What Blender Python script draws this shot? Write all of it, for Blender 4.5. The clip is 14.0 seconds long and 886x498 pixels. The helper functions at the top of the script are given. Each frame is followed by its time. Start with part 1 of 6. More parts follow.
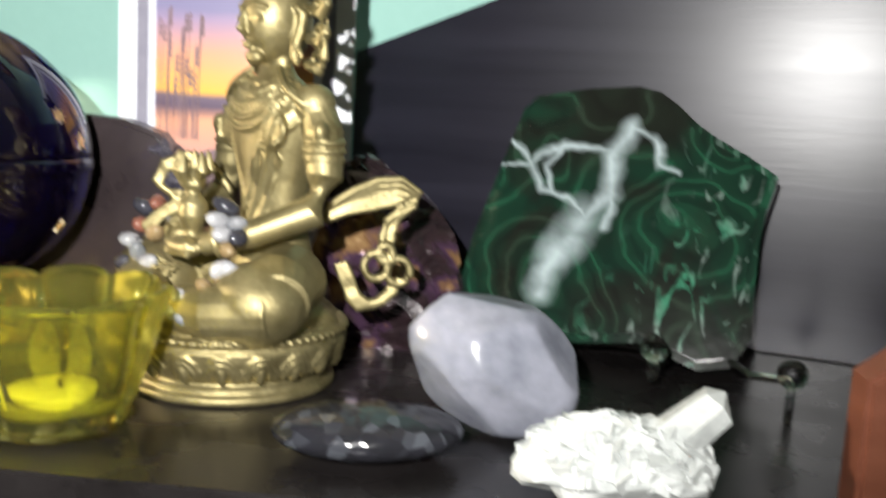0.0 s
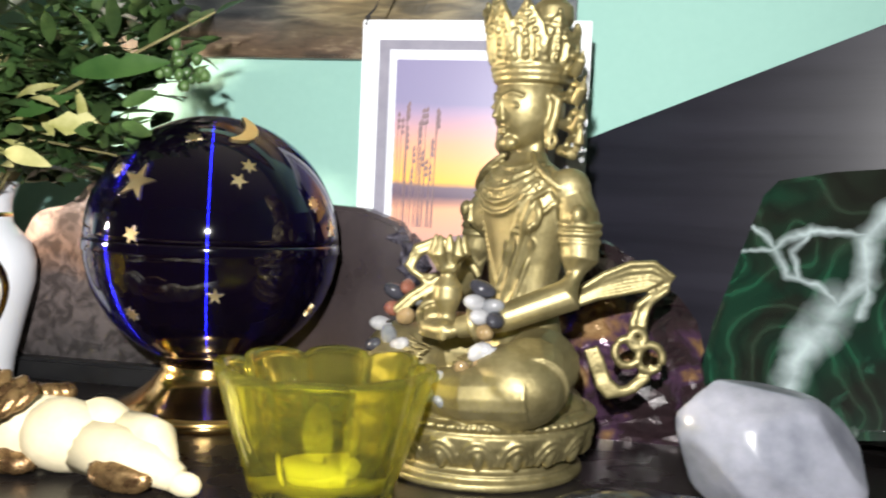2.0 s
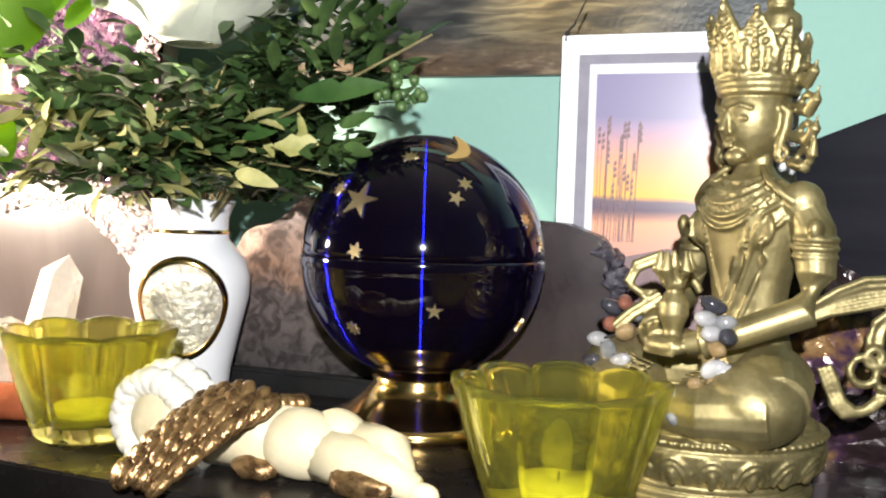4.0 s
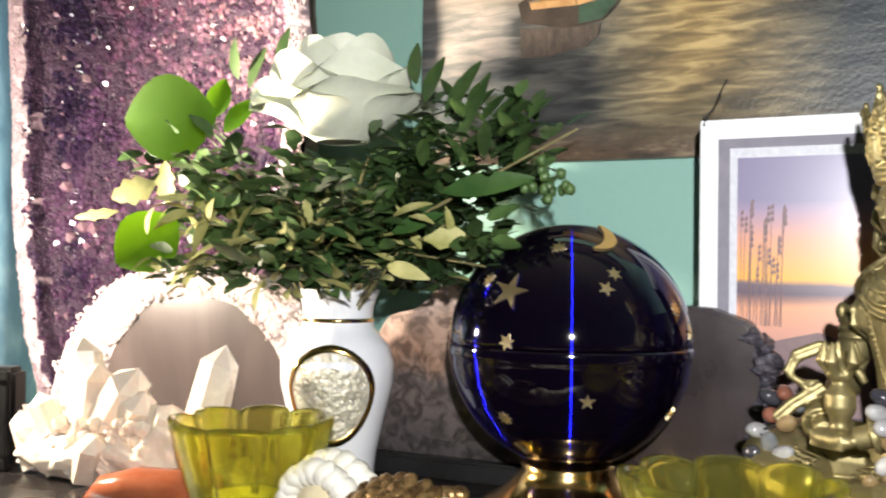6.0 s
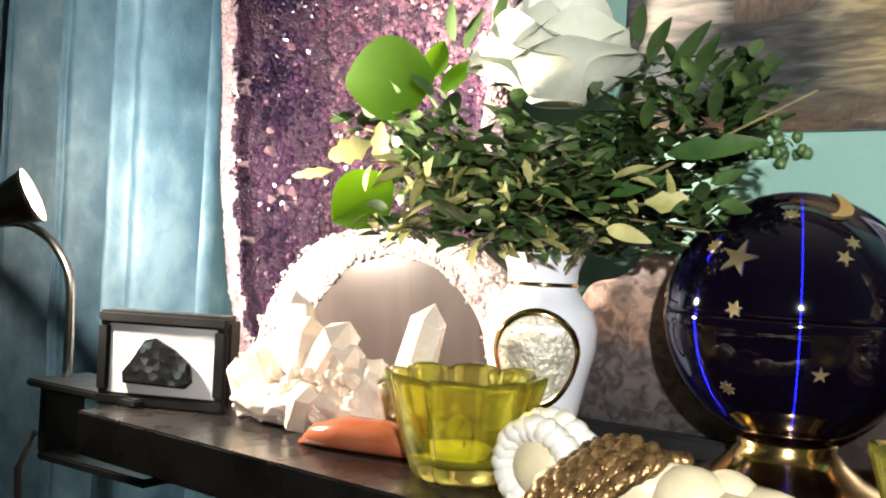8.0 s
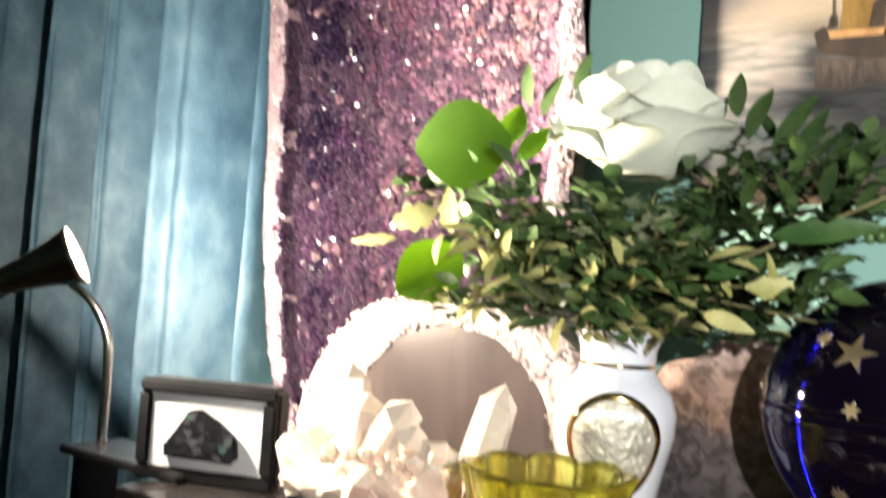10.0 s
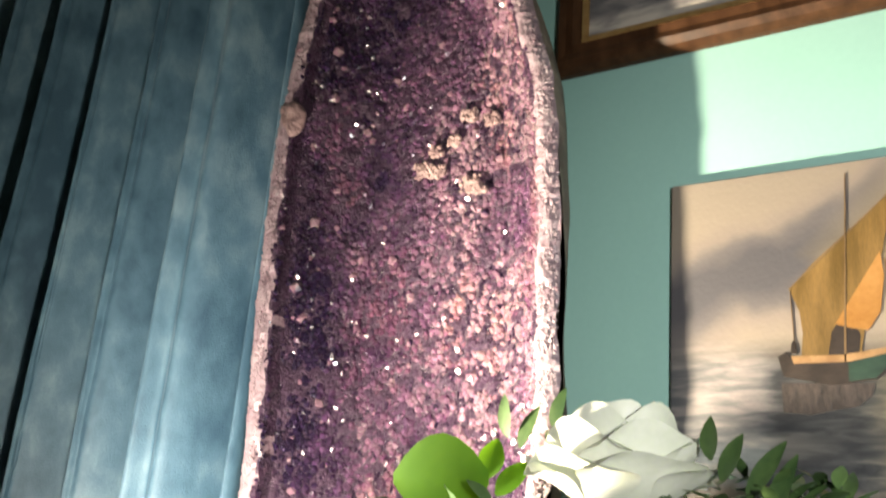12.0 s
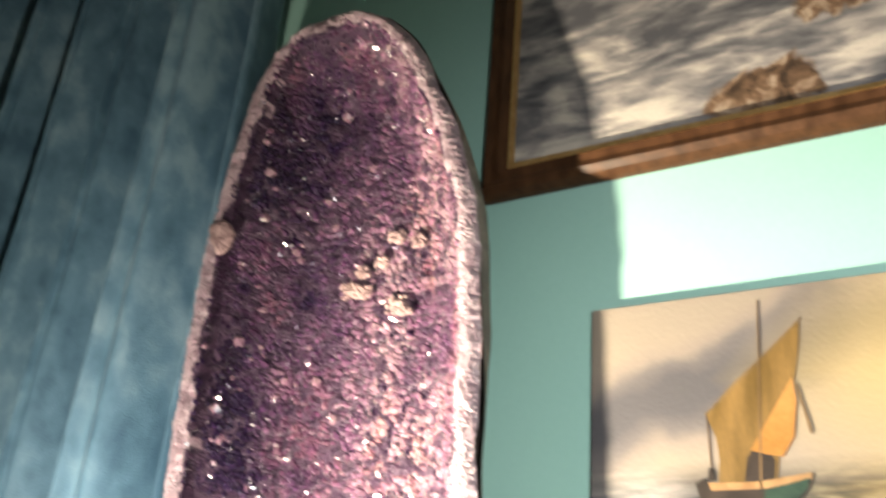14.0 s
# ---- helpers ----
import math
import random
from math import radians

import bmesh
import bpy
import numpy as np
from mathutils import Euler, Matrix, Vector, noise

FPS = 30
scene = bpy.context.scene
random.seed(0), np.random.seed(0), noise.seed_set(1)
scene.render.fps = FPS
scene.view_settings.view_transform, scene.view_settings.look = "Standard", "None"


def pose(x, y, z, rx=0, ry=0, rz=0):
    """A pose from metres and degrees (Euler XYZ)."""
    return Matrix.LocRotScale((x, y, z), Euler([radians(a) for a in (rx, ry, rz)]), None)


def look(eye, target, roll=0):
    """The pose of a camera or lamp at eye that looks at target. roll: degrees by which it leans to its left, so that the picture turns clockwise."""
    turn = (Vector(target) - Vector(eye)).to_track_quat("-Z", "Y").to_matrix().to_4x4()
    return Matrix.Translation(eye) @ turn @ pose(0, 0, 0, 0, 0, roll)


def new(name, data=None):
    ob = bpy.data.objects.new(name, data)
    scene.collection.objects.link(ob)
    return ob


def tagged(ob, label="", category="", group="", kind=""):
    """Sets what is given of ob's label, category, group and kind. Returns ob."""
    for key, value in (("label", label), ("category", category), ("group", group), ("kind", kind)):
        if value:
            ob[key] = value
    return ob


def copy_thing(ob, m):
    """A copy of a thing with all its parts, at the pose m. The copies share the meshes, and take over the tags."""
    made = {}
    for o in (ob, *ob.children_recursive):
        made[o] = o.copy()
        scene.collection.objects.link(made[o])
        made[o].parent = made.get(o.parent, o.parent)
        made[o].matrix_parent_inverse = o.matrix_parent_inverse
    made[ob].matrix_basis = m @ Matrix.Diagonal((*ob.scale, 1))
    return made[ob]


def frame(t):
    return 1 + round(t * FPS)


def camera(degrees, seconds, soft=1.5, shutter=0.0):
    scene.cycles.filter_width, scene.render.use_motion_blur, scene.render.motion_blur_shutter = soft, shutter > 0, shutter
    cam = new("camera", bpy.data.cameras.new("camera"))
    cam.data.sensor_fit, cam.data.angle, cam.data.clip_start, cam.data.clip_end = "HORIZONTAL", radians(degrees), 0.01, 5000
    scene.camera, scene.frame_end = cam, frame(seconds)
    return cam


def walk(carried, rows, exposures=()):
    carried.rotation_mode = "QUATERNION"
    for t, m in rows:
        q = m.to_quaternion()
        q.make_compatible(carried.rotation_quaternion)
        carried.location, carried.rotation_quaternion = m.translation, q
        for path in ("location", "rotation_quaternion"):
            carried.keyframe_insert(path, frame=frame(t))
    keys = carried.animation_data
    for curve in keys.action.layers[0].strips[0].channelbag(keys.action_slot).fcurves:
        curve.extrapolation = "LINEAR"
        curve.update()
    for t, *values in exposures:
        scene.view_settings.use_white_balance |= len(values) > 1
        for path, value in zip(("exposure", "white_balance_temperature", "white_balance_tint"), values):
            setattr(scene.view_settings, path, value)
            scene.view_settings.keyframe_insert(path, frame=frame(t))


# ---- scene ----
cam = camera(50.00, 14.0, soft=2.0, shutter=0.5)
PATH = [
    (0, (0.2604, -0.7728, 0.1434), (0.2289, 1.2053, -0.1504), 3.21),
    (0.5, (0.2525, -0.7779, 0.1398), (0.0636, 1.2110, 0.0464), 2.40),
    (1, (0.2491, -0.7783, 0.1362), (-0.0162, 1.2031, 0.0760), 2.42),
    (1.5, (0.2257, -0.7827, 0.1370), (-0.0505, 1.1959, 0.0427), 2.86),
    (2, (0.2176, -0.7742, 0.1333), (-0.1652, 1.1862, 0.0306), 2.47),
    (2.5, (0.2033, -0.7711, 0.1330), (-0.2627, 1.1701, 0.0118), 2.09),
    (3, (0.1936, -0.7761, 0.1339), (-0.3326, 1.1509, 0.0344), 1.87),
    (3.2, (0.1895, -0.7809, 0.1329), (-0.3755, 1.1351, 0.0353), 1.77),
    (5.3, (0.1625, -0.7963, 0.1439), (-0.5816, 1.0601, 0.1463), 1.64),
    (5.5, (0.1603, -0.8007, 0.1462), (-0.6125, 1.0438, 0.1761), 1.41),
    (6, (0.1548, -0.8082, 0.1469), (-0.7005, 0.9991, 0.1940), 0.84),
    (6.5, (0.1489, -0.8106, 0.1465), (-0.7991, 0.9481, 0.2362), 0.99),
    (7, (0.1380, -0.8205, 0.1444), (-0.8974, 0.8886, 0.2282), 1.46),
    (7.5, (0.1304, -0.8259, 0.1356), (-0.9969, 0.8248, 0.2011), 2.33),
    (7.7, (0.1269, -0.8270, 0.1318), (-1.0039, 0.8227, 0.1399), 2.40),
    (9.8, (0.0616, -0.8188, 0.1494), (-1.0474, 0.8455, 0.1602), 4.35),
    (10, (0.0616, -0.8188, 0.1533), (-1.0791, 0.8221, 0.2358), 4.27),
    (10.5, (0.0617, -0.8198, 0.1655), (-1.0801, 0.8013, 0.4272), 4.05),
    (11, (0.0621, -0.8237, 0.1822), (-1.1120, 0.7472, 0.5742), 3.87),
    (11.5, (0.0690, -0.8359, 0.1972), (-1.0353, 0.7556, 0.6945), 4.05),
    (12, (0.0703, -0.8391, 0.1984), (-1.0130, 0.7274, 0.8089), 4.76),
    (12.5, (0.0724, -0.8463, 0.2026), (-1.0158, 0.6664, 0.9289), 5.04),
    (13, (0.0807, -0.8432, 0.2114), (-1.0032, 0.6279, 1.0244), 5.56),
    (13.5, (0.0835, -0.8486, 0.2115), (-0.9811, 0.5949, 1.0964), 5.87),
    (14, (0.0920, -0.8239, 0.1982), (-0.8706, 0.7043, 1.0574), 4.80),
]
walk(cam, [(t, look(eye, target, roll)) for t, eye, target, roll in PATH],
     exposures=[(0, 0.06), (3.2, 0.06), (5.5, -0.45), (7.5, -0.40), (10, -0.36), (11, -0.48), (12.2, -0.44), (13, -0.20), (14, -0.14)])

# ---- world and lamps ----
world = bpy.data.worlds.new("world")
world.use_nodes = True
scene.world = world
wn = world.node_tree.nodes
wn["Background"].inputs[0].default_value = (0.75, 0.9, 1.0, 1)
wn["Background"].inputs[1].default_value = 0.25
LAMP = (-0.535, -0.400, 0.163)
BULB = (-0.5424, -0.4074, 0.158)


def lamp(name, kind, place, power, colour, size=0.02):
    d = bpy.data.lights.new(name, kind)
    d.energy, d.color = power, colour
    if kind == "POINT":
        d.shadow_soft_size = size
    ob = new(name, d)
    ob.location = place
    return ob


lamp("desk_lamp_bulb", "POINT", BULB, 30.0, (1.0, 0.86, 0.69), 0.014)
beam = lamp("desk_lamp_beam", "SPOT", BULB, 76.0, (1.0, 0.86, 0.62))
beam.data.spot_size, beam.data.spot_blend, beam.data.shadow_soft_size = radians(100), 0.9, 0.012
beam.matrix_world = look(BULB, (0.06, -0.065, 0.78))
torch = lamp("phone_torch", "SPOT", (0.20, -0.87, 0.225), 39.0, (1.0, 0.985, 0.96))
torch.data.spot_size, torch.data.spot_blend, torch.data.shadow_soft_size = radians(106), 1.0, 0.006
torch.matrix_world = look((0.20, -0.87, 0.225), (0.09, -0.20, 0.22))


# ---- helpers ----
def part(name, bm, material, parent=None, label="", smooth=False):
    me = bpy.data.meshes.new(name)
    bm.to_mesh(me)
    bm.free()
    mats = material if isinstance(material, (list, tuple)) else [material]
    for m in mats:
        me.materials.append(m)
    if smooth:
        me.shade_smooth()
    ob = new(name, me)
    if parent:
        ob.parent = parent
    if label:
        ob["label"] = label
    return ob


def thing(name, place, label, category, group="", kind="", rz=0.0):
    ob = new(name)
    ob.empty_display_size = 0.02
    ob.matrix_world = pose(*place, 0, 0, rz)
    return tagged(ob, label, category, group, kind)


def lathe(bm, prof, seg=32, wave=0, depth=0.0, mat=0, cap=True):
    rings = []
    for r, z in prof:
        ring = []
        for i in range(seg):
            a = 2 * math.pi * i / seg
            k = 1 + (depth * math.cos(wave * a) if wave else 0)
            ring.append(bm.verts.new((r * k * math.cos(a), r * k * math.sin(a), z)))
        rings.append(ring)
    for a, b in zip(rings, rings[1:]):
        for i in range(seg):
            j = (i + 1) % seg
            bm.faces.new((a[i], a[j], b[j], b[i])).material_index = mat
    if cap:
        if prof[0][0] > 1e-5:
            bm.faces.new(list(reversed(rings[0]))).material_index = mat
        if prof[-1][0] > 1e-5:
            bm.faces.new(rings[-1]).material_index = mat
    return rings


def tube(bm, pts, radii, seg=8, mat=0):
    pts = [Vector(p) for p in pts]
    if not isinstance(radii, (list, tuple)):
        radii = [radii] * len(pts)
    rings = []
    for n, p in enumerate(pts):
        d = (pts[min(n + 1, len(pts) - 1)] - pts[max(n - 1, 0)]).normalized()
        side = d.cross(Vector((0, 0, 1)) if abs(d.z) < 0.9 else Vector((1, 0, 0))).normalized()
        up = side.cross(d)
        rings.append([bm.verts.new(p + radii[n] * (side * math.cos(t) + up * math.sin(t)))
                      for t in [2 * math.pi * i / seg for i in range(seg)]])
    for a, b in zip(rings, rings[1:]):
        for i in range(seg):
            j = (i + 1) % seg
            bm.faces.new((a[i], a[j], b[j], b[i])).material_index = mat
    bm.faces.new(list(reversed(rings[0]))).material_index = mat
    bm.faces.new(rings[-1]).material_index = mat


def blob(bm, place, radii, turn=(0, 0, 0), sub=2, rough=0.0, freq=30.0, mat=0, seed=0.0):
    r = bmesh.ops.create_icosphere(bm, subdivisions=sub, radius=1.0)
    m = pose(*place, *turn) @ Matrix.Diagonal((*radii, 1))
    small = min(radii)
    for v in r["verts"]:
        v.co = m @ v.co
        if rough:
            v.co += noise.noise_vector(v.co * freq + Vector((seed, seed * 1.7, 0))) * rough * small
    for f in {f for v in r["verts"] for f in v.link_faces}:
        f.material_index = mat


def box(bm, lo, hi, bevel=0.0, mat=0):
    r = bmesh.ops.create_cube(bm, size=1.0)
    c, s = [(a + b) / 2 for a, b in zip(lo, hi)], [b - a for a, b in zip(lo, hi)]
    for v in r["verts"]:
        v.co = Vector([c[i] + v.co[i] * s[i] for i in range(3)])
    if bevel:
        edges = list({e for v in r["verts"] for e in v.link_edges})
        bmesh.ops.bevel(bm, geom=edges, offset=bevel, segments=2, affect="EDGES")
    return r


def plate(bm, outline, y0, y1, mat=0, edge=0, bevel=0.0):
    """A flat outline of (x, z) made thick from y0 (front) to y1 (back)."""
    a = [bm.verts.new((x, y0, z)) for x, z in outline]
    b = [bm.verts.new((x, y1, z)) for x, z in outline]
    f = bm.faces.new(a)
    f.material_index = mat
    bm.faces.new(list(reversed(b))).material_index = edge
    n = len(a)
    for i in range(n):
        j = (i + 1) % n
        bm.faces.new((a[i], b[i], b[j], a[j])).material_index = edge
    bmesh.ops.recalc_face_normals(bm, faces=bm.faces[:])
    if bevel:
        bmesh.ops.bevel(bm, geom=list(f.edges), offset=bevel, segments=2, affect="EDGES")


def star_shape(points, outer, inner):
    return [((outer if i % 2 == 0 else inner) * math.sin(math.pi * i / points),
             (outer if i % 2 == 0 else inner) * math.cos(math.pi * i / points)) for i in range(2 * points)]


# ---- materials ----
class Nodes:
    def __init__(self, name):
        self.m = bpy.data.materials.new(name)
        self.m.use_nodes = True
        self.t = self.m.node_tree
        self.b = self.t.nodes["Principled BSDF"]
        self.out = self.t.nodes["Material Output"]

    def add(self, kind, **kw):
        n = self.t.nodes.new(kind)
        for k, v in kw.items():
            if k in n.inputs:
                n.inputs[k].default_value = v
        return n

    def link(self, a, b):
        self.t.links.new(a, b)

    def ramp(self, source, stops, interp="LINEAR"):
        n = self.t.nodes.new("ShaderNodeValToRGB")
        n.color_ramp.interpolation = interp
        e = n.color_ramp.elements
        while len(e) < len(stops):
            e.new(0.5)
        for el, (p, c) in zip(e, stops):
            el.position, el.color = p, (*c, 1)
        self.link(source, n.inputs[0])
        return n.outputs[0]

    def mix(self, fac, a, b, mode="MIX"):
        n = self.t.nodes.new("ShaderNodeMix")
        n.data_type, n.blend_type = "RGBA", mode
        for sock, v in ((n.inputs[0], fac), (n.inputs[6], a), (n.inputs[7], b)):
            if isinstance(v, bpy.types.NodeSocket):
                self.link(v, sock)
            elif isinstance(v, (int, float)):
                sock.default_value = v
            else:
                sock.default_value = (*v, 1)
        return n.outputs[2]

    def math(self, op, a, b=0.0, clamp=False):
        n = self.t.nodes.new("ShaderNodeMath")
        n.operation, n.use_clamp = op, clamp
        for sock, v in ((n.inputs[0], a), (n.inputs[1], b)):
            if isinstance(v, bpy.types.NodeSocket):
                self.link(v, sock)
            else:
                sock.default_value = v
        return n.outputs[0]

    def coords(self, scale=(1, 1, 1)):
        n = self.t.nodes.new("ShaderNodeTexCoord")
        m = self.add("ShaderNodeMapping", Scale=scale)
        self.link(n.outputs["Object"], m.inputs[0])
        return m.outputs[0]

    def noise(self, scale, detail=5.0, stretch=(1, 1, 1), distort=0.0):
        n = self.add("ShaderNodeTexNoise", Scale=scale, Detail=detail, Distortion=distort)
        self.link(self.coords(stretch), n.inputs["Vector"])
        return n.outputs["Fac"]

    def bump(self, height, strength, dist=0.002):
        n = self.add("ShaderNodeBump", Strength=strength, Distance=dist)
        self.link(height, n.inputs["Height"])
        self.link(n.outputs[0], self.b.inputs["Normal"])

    def set(self, **kw):
        for k, v in kw.items():
            self.b.inputs[k.replace("_", " ")].default_value = v
        return self


def surface(name, c1, c2, scale=40, rough=0.5, metal=0.0, bump=0.15, fine=250, stretch=(1, 1, 1), island=0.0, dist=0.001,
            rvar=0.15, **kw):
    """Two colours mixed by a broad noise and a fine grain, with relief and uneven gloss."""
    n = Nodes(name)
    broad, grain = n.noise(scale, 6, stretch), n.noise(fine, 4, stretch)
    fac = n.ramp(n.math("ADD", n.math("MULTIPLY", broad, 0.75), n.math("MULTIPLY", grain, 0.25)), [(0.35, (0, 0, 0)), (0.65, (1, 1, 1))])
    col = n.mix(fac, c1, c2)
    if island:
        g = n.add("ShaderNodeNewGeometry")
        k = n.math("ADD", n.math("MULTIPLY", g.outputs["Random Per Island"], island), 1 - island / 2)
        mul = n.add("ShaderNodeVectorMath")
        mul.operation = "SCALE"
        n.link(col, mul.inputs[0])
        n.link(k, mul.inputs["Scale"])
        col = mul.outputs[0]
    n.link(col, n.b.inputs["Base Color"])
    n.link(n.math("ADD", n.math("MULTIPLY", broad, rvar * 2), rough - rvar, True), n.b.inputs["Roughness"])
    n.set(Metallic=metal, **kw)
    if bump:
        n.bump(n.math("ADD", grain, broad), bump, dist)
    return n.m


M = {}
M["wall"] = surface("teal_wall_paint", (0.265, 0.475, 0.42), (0.30, 0.52, 0.46), 3, 0.75, bump=0.12, fine=180)
M["ceiling"] = surface("ceiling_paint", (0.7, 0.72, 0.68), (0.76, 0.76, 0.72), 3, 0.8)
M["floor"] = surface("brown_floor", (0.10, 0.06, 0.04), (0.16, 0.10, 0.06), 5, 0.5, stretch=(1, 12, 1))
M["black_wood"] = surface("black_wood_grain", (0.006, 0.0055, 0.011), (0.013, 0.012, 0.021), 30, 0.33, bump=0.04, fine=260,
                          stretch=(0.12, 0.12, 2.2), rvar=0.03)
M["shelf"] = surface("black_lacquer", (0.007, 0.006, 0.006), (0.014, 0.012, 0.012), 25, 0.28, bump=0.06, fine=400)
M["brass"] = surface("aged_brass", (0.19, 0.158, 0.072), (0.315, 0.268, 0.135), 60, 0.49, 0.82, bump=0.10, fine=420, rvar=0.1)
M["gold"] = surface("polished_gold", (0.85, 0.55, 0.20), (0.9, 0.62, 0.26), 60, 0.14, 1.0, bump=0.03, rvar=0.05)
M["silver_star"] = surface("pale_gold_star", (0.85, 0.66, 0.34), (0.9, 0.76, 0.48), 60, 0.38, 1.0, bump=0.05, rvar=0.05)
M["chrome"] = surface("chrome", (0.5, 0.5, 0.5), (0.6, 0.6, 0.6), 50, 0.18, 1.0, bump=0.02, rvar=0.05)
M["bronze"] = surface("lamp_metal", (0.26, 0.22, 0.19), (0.34, 0.29, 0.25), 50, 0.3, 1.0, bump=0.03, rvar=0.06)
M["porcelain"] = surface("white_porcelain", (0.74, 0.76, 0.82), (0.78, 0.80, 0.86), 30, 0.18, bump=0.02, rvar=0.05)
M["ivory"] = surface("cream_resin", (0.62, 0.53, 0.34), (0.70, 0.62, 0.43), 60, 0.45, bump=0.12, fine=500)
M["hair"] = surface("white_resin", (0.70, 0.68, 0.60), (0.82, 0.80, 0.74), 120, 0.4, bump=0.2)
M["wing"] = surface("brown_gilt_wing", (0.10, 0.05, 0.025), (0.42, 0.27, 0.12), 160, 0.28, 0.75, bump=0.5, fine=500)
M["quartz"] = surface("white_quartz", (0.74, 0.61, 0.50), (0.86, 0.77, 0.67), 40, 0.25, bump=0.3, fine=300, island=0.15,
                      Subsurface_Weight=0.35, Subsurface_Radius=(0.01, 0.007, 0.005))
M["white_cluster"] = surface("white_crystal", (0.34, 0.355, 0.345), (0.60, 0.62, 0.60), 50, 0.25, bump=0.25, island=0.15)
M["selenite"] = surface("clear_white_quartz", (0.125, 0.132, 0.160), (0.27, 0.275, 0.32), 28, 0.2, bump=0.12, fine=120,
                        Subsurface_Weight=0.6, Subsurface_Radius=(0.02, 0.02, 0.022))
M["jasper"] = surface("red_jasper", (0.30, 0.07, 0.03), (0.42, 0.13, 0.06), 30, 0.16, bump=0.02)
M["rim"] = surface("pale_quartz_rim", (0.21, 0.150, 0.180), (0.37, 0.290, 0.32), 45, 0.3, bump=0.45, fine=260, dist=0.003, Subsurface_Weight=0.4, Subsurface_Radius=(0.01, 0.007, 0.008))
M["rim_white"] = surface("sugary_white_quartz", (0.38, 0.30, 0.29), (0.66, 0.57, 0.55), 45, 0.35, bump=0.9, fine=260, dist=0.003)
M["matrix"] = surface("dark_violet_matrix", (0.018, 0.009, 0.024), (0.055, 0.026, 0.055), 120, 0.3, bump=1.0, fine=400, dist=0.004)
M["rock"] = surface("rough_geode_rind", (0.10, 0.08, 0.07), (0.22, 0.18, 0.15), 30, 0.8, bump=0.9, fine=150, dist=0.003)
M["cap_white"] = surface("calcite_patch", (0.17, 0.105, 0.112), (0.34, 0.24, 0.23), 80, 0.5, bump=0.8, dist=0.003)
M["black_box"] = surface("black_plastic", (0.008, 0.008, 0.009), (0.013, 0.013, 0.014), 40, 0.35, bump=0.03)
M["white_card"] = surface("white_card", (0.74, 0.76, 0.80), (0.78, 0.80, 0.83), 40, 0.7, bump=0.03)
M["mat_lilac"] = surface("lilac_mount", (0.20, 0.19, 0.24), (0.25, 0.24, 0.29), 80, 0.75, bump=0.05)
M["silver_mount"] = surface("silver_mount", (0.52, 0.53, 0.60), (0.66, 0.67, 0.74), 300, 0.6, bump=0.2, fine=700)
M["wood_frame"] = surface("brown_frame_wood", (0.034, 0.015, 0.007), (0.075, 0.034, 0.015), 30, 0.42, bump=0.15, stretch=(3, 3, 1), Specular_IOR_Level=0.15)
M["gilt"] = surface("gilt_slip", (0.42, 0.25, 0.09), (0.55, 0.36, 0.15), 80, 0.4, 0.6, bump=0.2)
M["red_wood"] = surface("red_brown_wood", (0.12, 0.038, 0.02), (0.19, 0.062, 0.032), 12, 0.45, bump=0.1, stretch=(1, 1, 6))
M["cord"] = surface("black_cord", (0.01, 0.01, 0.01), (0.03, 0.025, 0.02), 200, 0.8, bump=0.3)
M["stem"] = surface("stem", (0.12, 0.10, 0.04), (0.20, 0.18, 0.08), 100, 0.6)
M["leaf"] = surface("dark_leaf", (0.018, 0.043, 0.014), (0.056, 0.100, 0.028), 45, 0.42, bump=0.2, island=0.8, Transmission_Weight=0.0)
M["leaf_bright"] = surface("bright_leaf", (0.045, 0.135, 0.004), (0.070, 0.175, 0.007), 40, 0.55, bump=0.15, island=0.2, Specular_IOR_Level=0.2)
_t = M["leaf_bright"].node_tree
_thin, _blend = _t.nodes.new("ShaderNodeBsdfTranslucent"), _t.nodes.new("ShaderNodeMixShader")
_thin.inputs[0].default_value = (0.20, 0.42, 0.008, 1)
_blend.inputs[0].default_value = 0.4
_t.links.new(_t.nodes["Principled BSDF"].outputs[0], _blend.inputs[1])
_t.links.new(_thin.outputs[0], _blend.inputs[2])
_t.links.new(_blend.outputs[0], _t.nodes["Material Output"].inputs[0])
M["leaf_mid"] = surface("mid_leaf", (0.022, 0.06, 0.014), (0.040, 0.09, 0.02), 40, 0.4, bump=0.2, island=0.3)
M["leaf_cream"] = surface("cream_leaf", (0.24, 0.24, 0.07), (0.42, 0.40, 0.18), 60, 0.6, Specular_IOR_Level=0.2, bump=0.2, island=0.5)
M["rose"] = surface("white_petal", (0.50, 0.53, 0.43), (0.62, 0.64, 0.54), 25, 0.55, bump=0.08, Subsurface_Weight=0.3,
                    Subsurface_Radius=(0.006, 0.007, 0.004))
M["wax"] = surface("pale_wax", (0.90, 0.88, 0.22), (0.95, 0.92, 0.30), 60, 0.4, bump=0.03)


def glass(name, colour, rough=0.03, ior=1.5, density=0.0, clear=1.0):
    n = Nodes(name)
    n.set(Base_Color=(*colour, 1), Transmission_Weight=clear, Roughness=rough, IOR=ior)
    if density:
        n.bump(n.noise(45, 2), 0.15, 0.003)
    return n.m


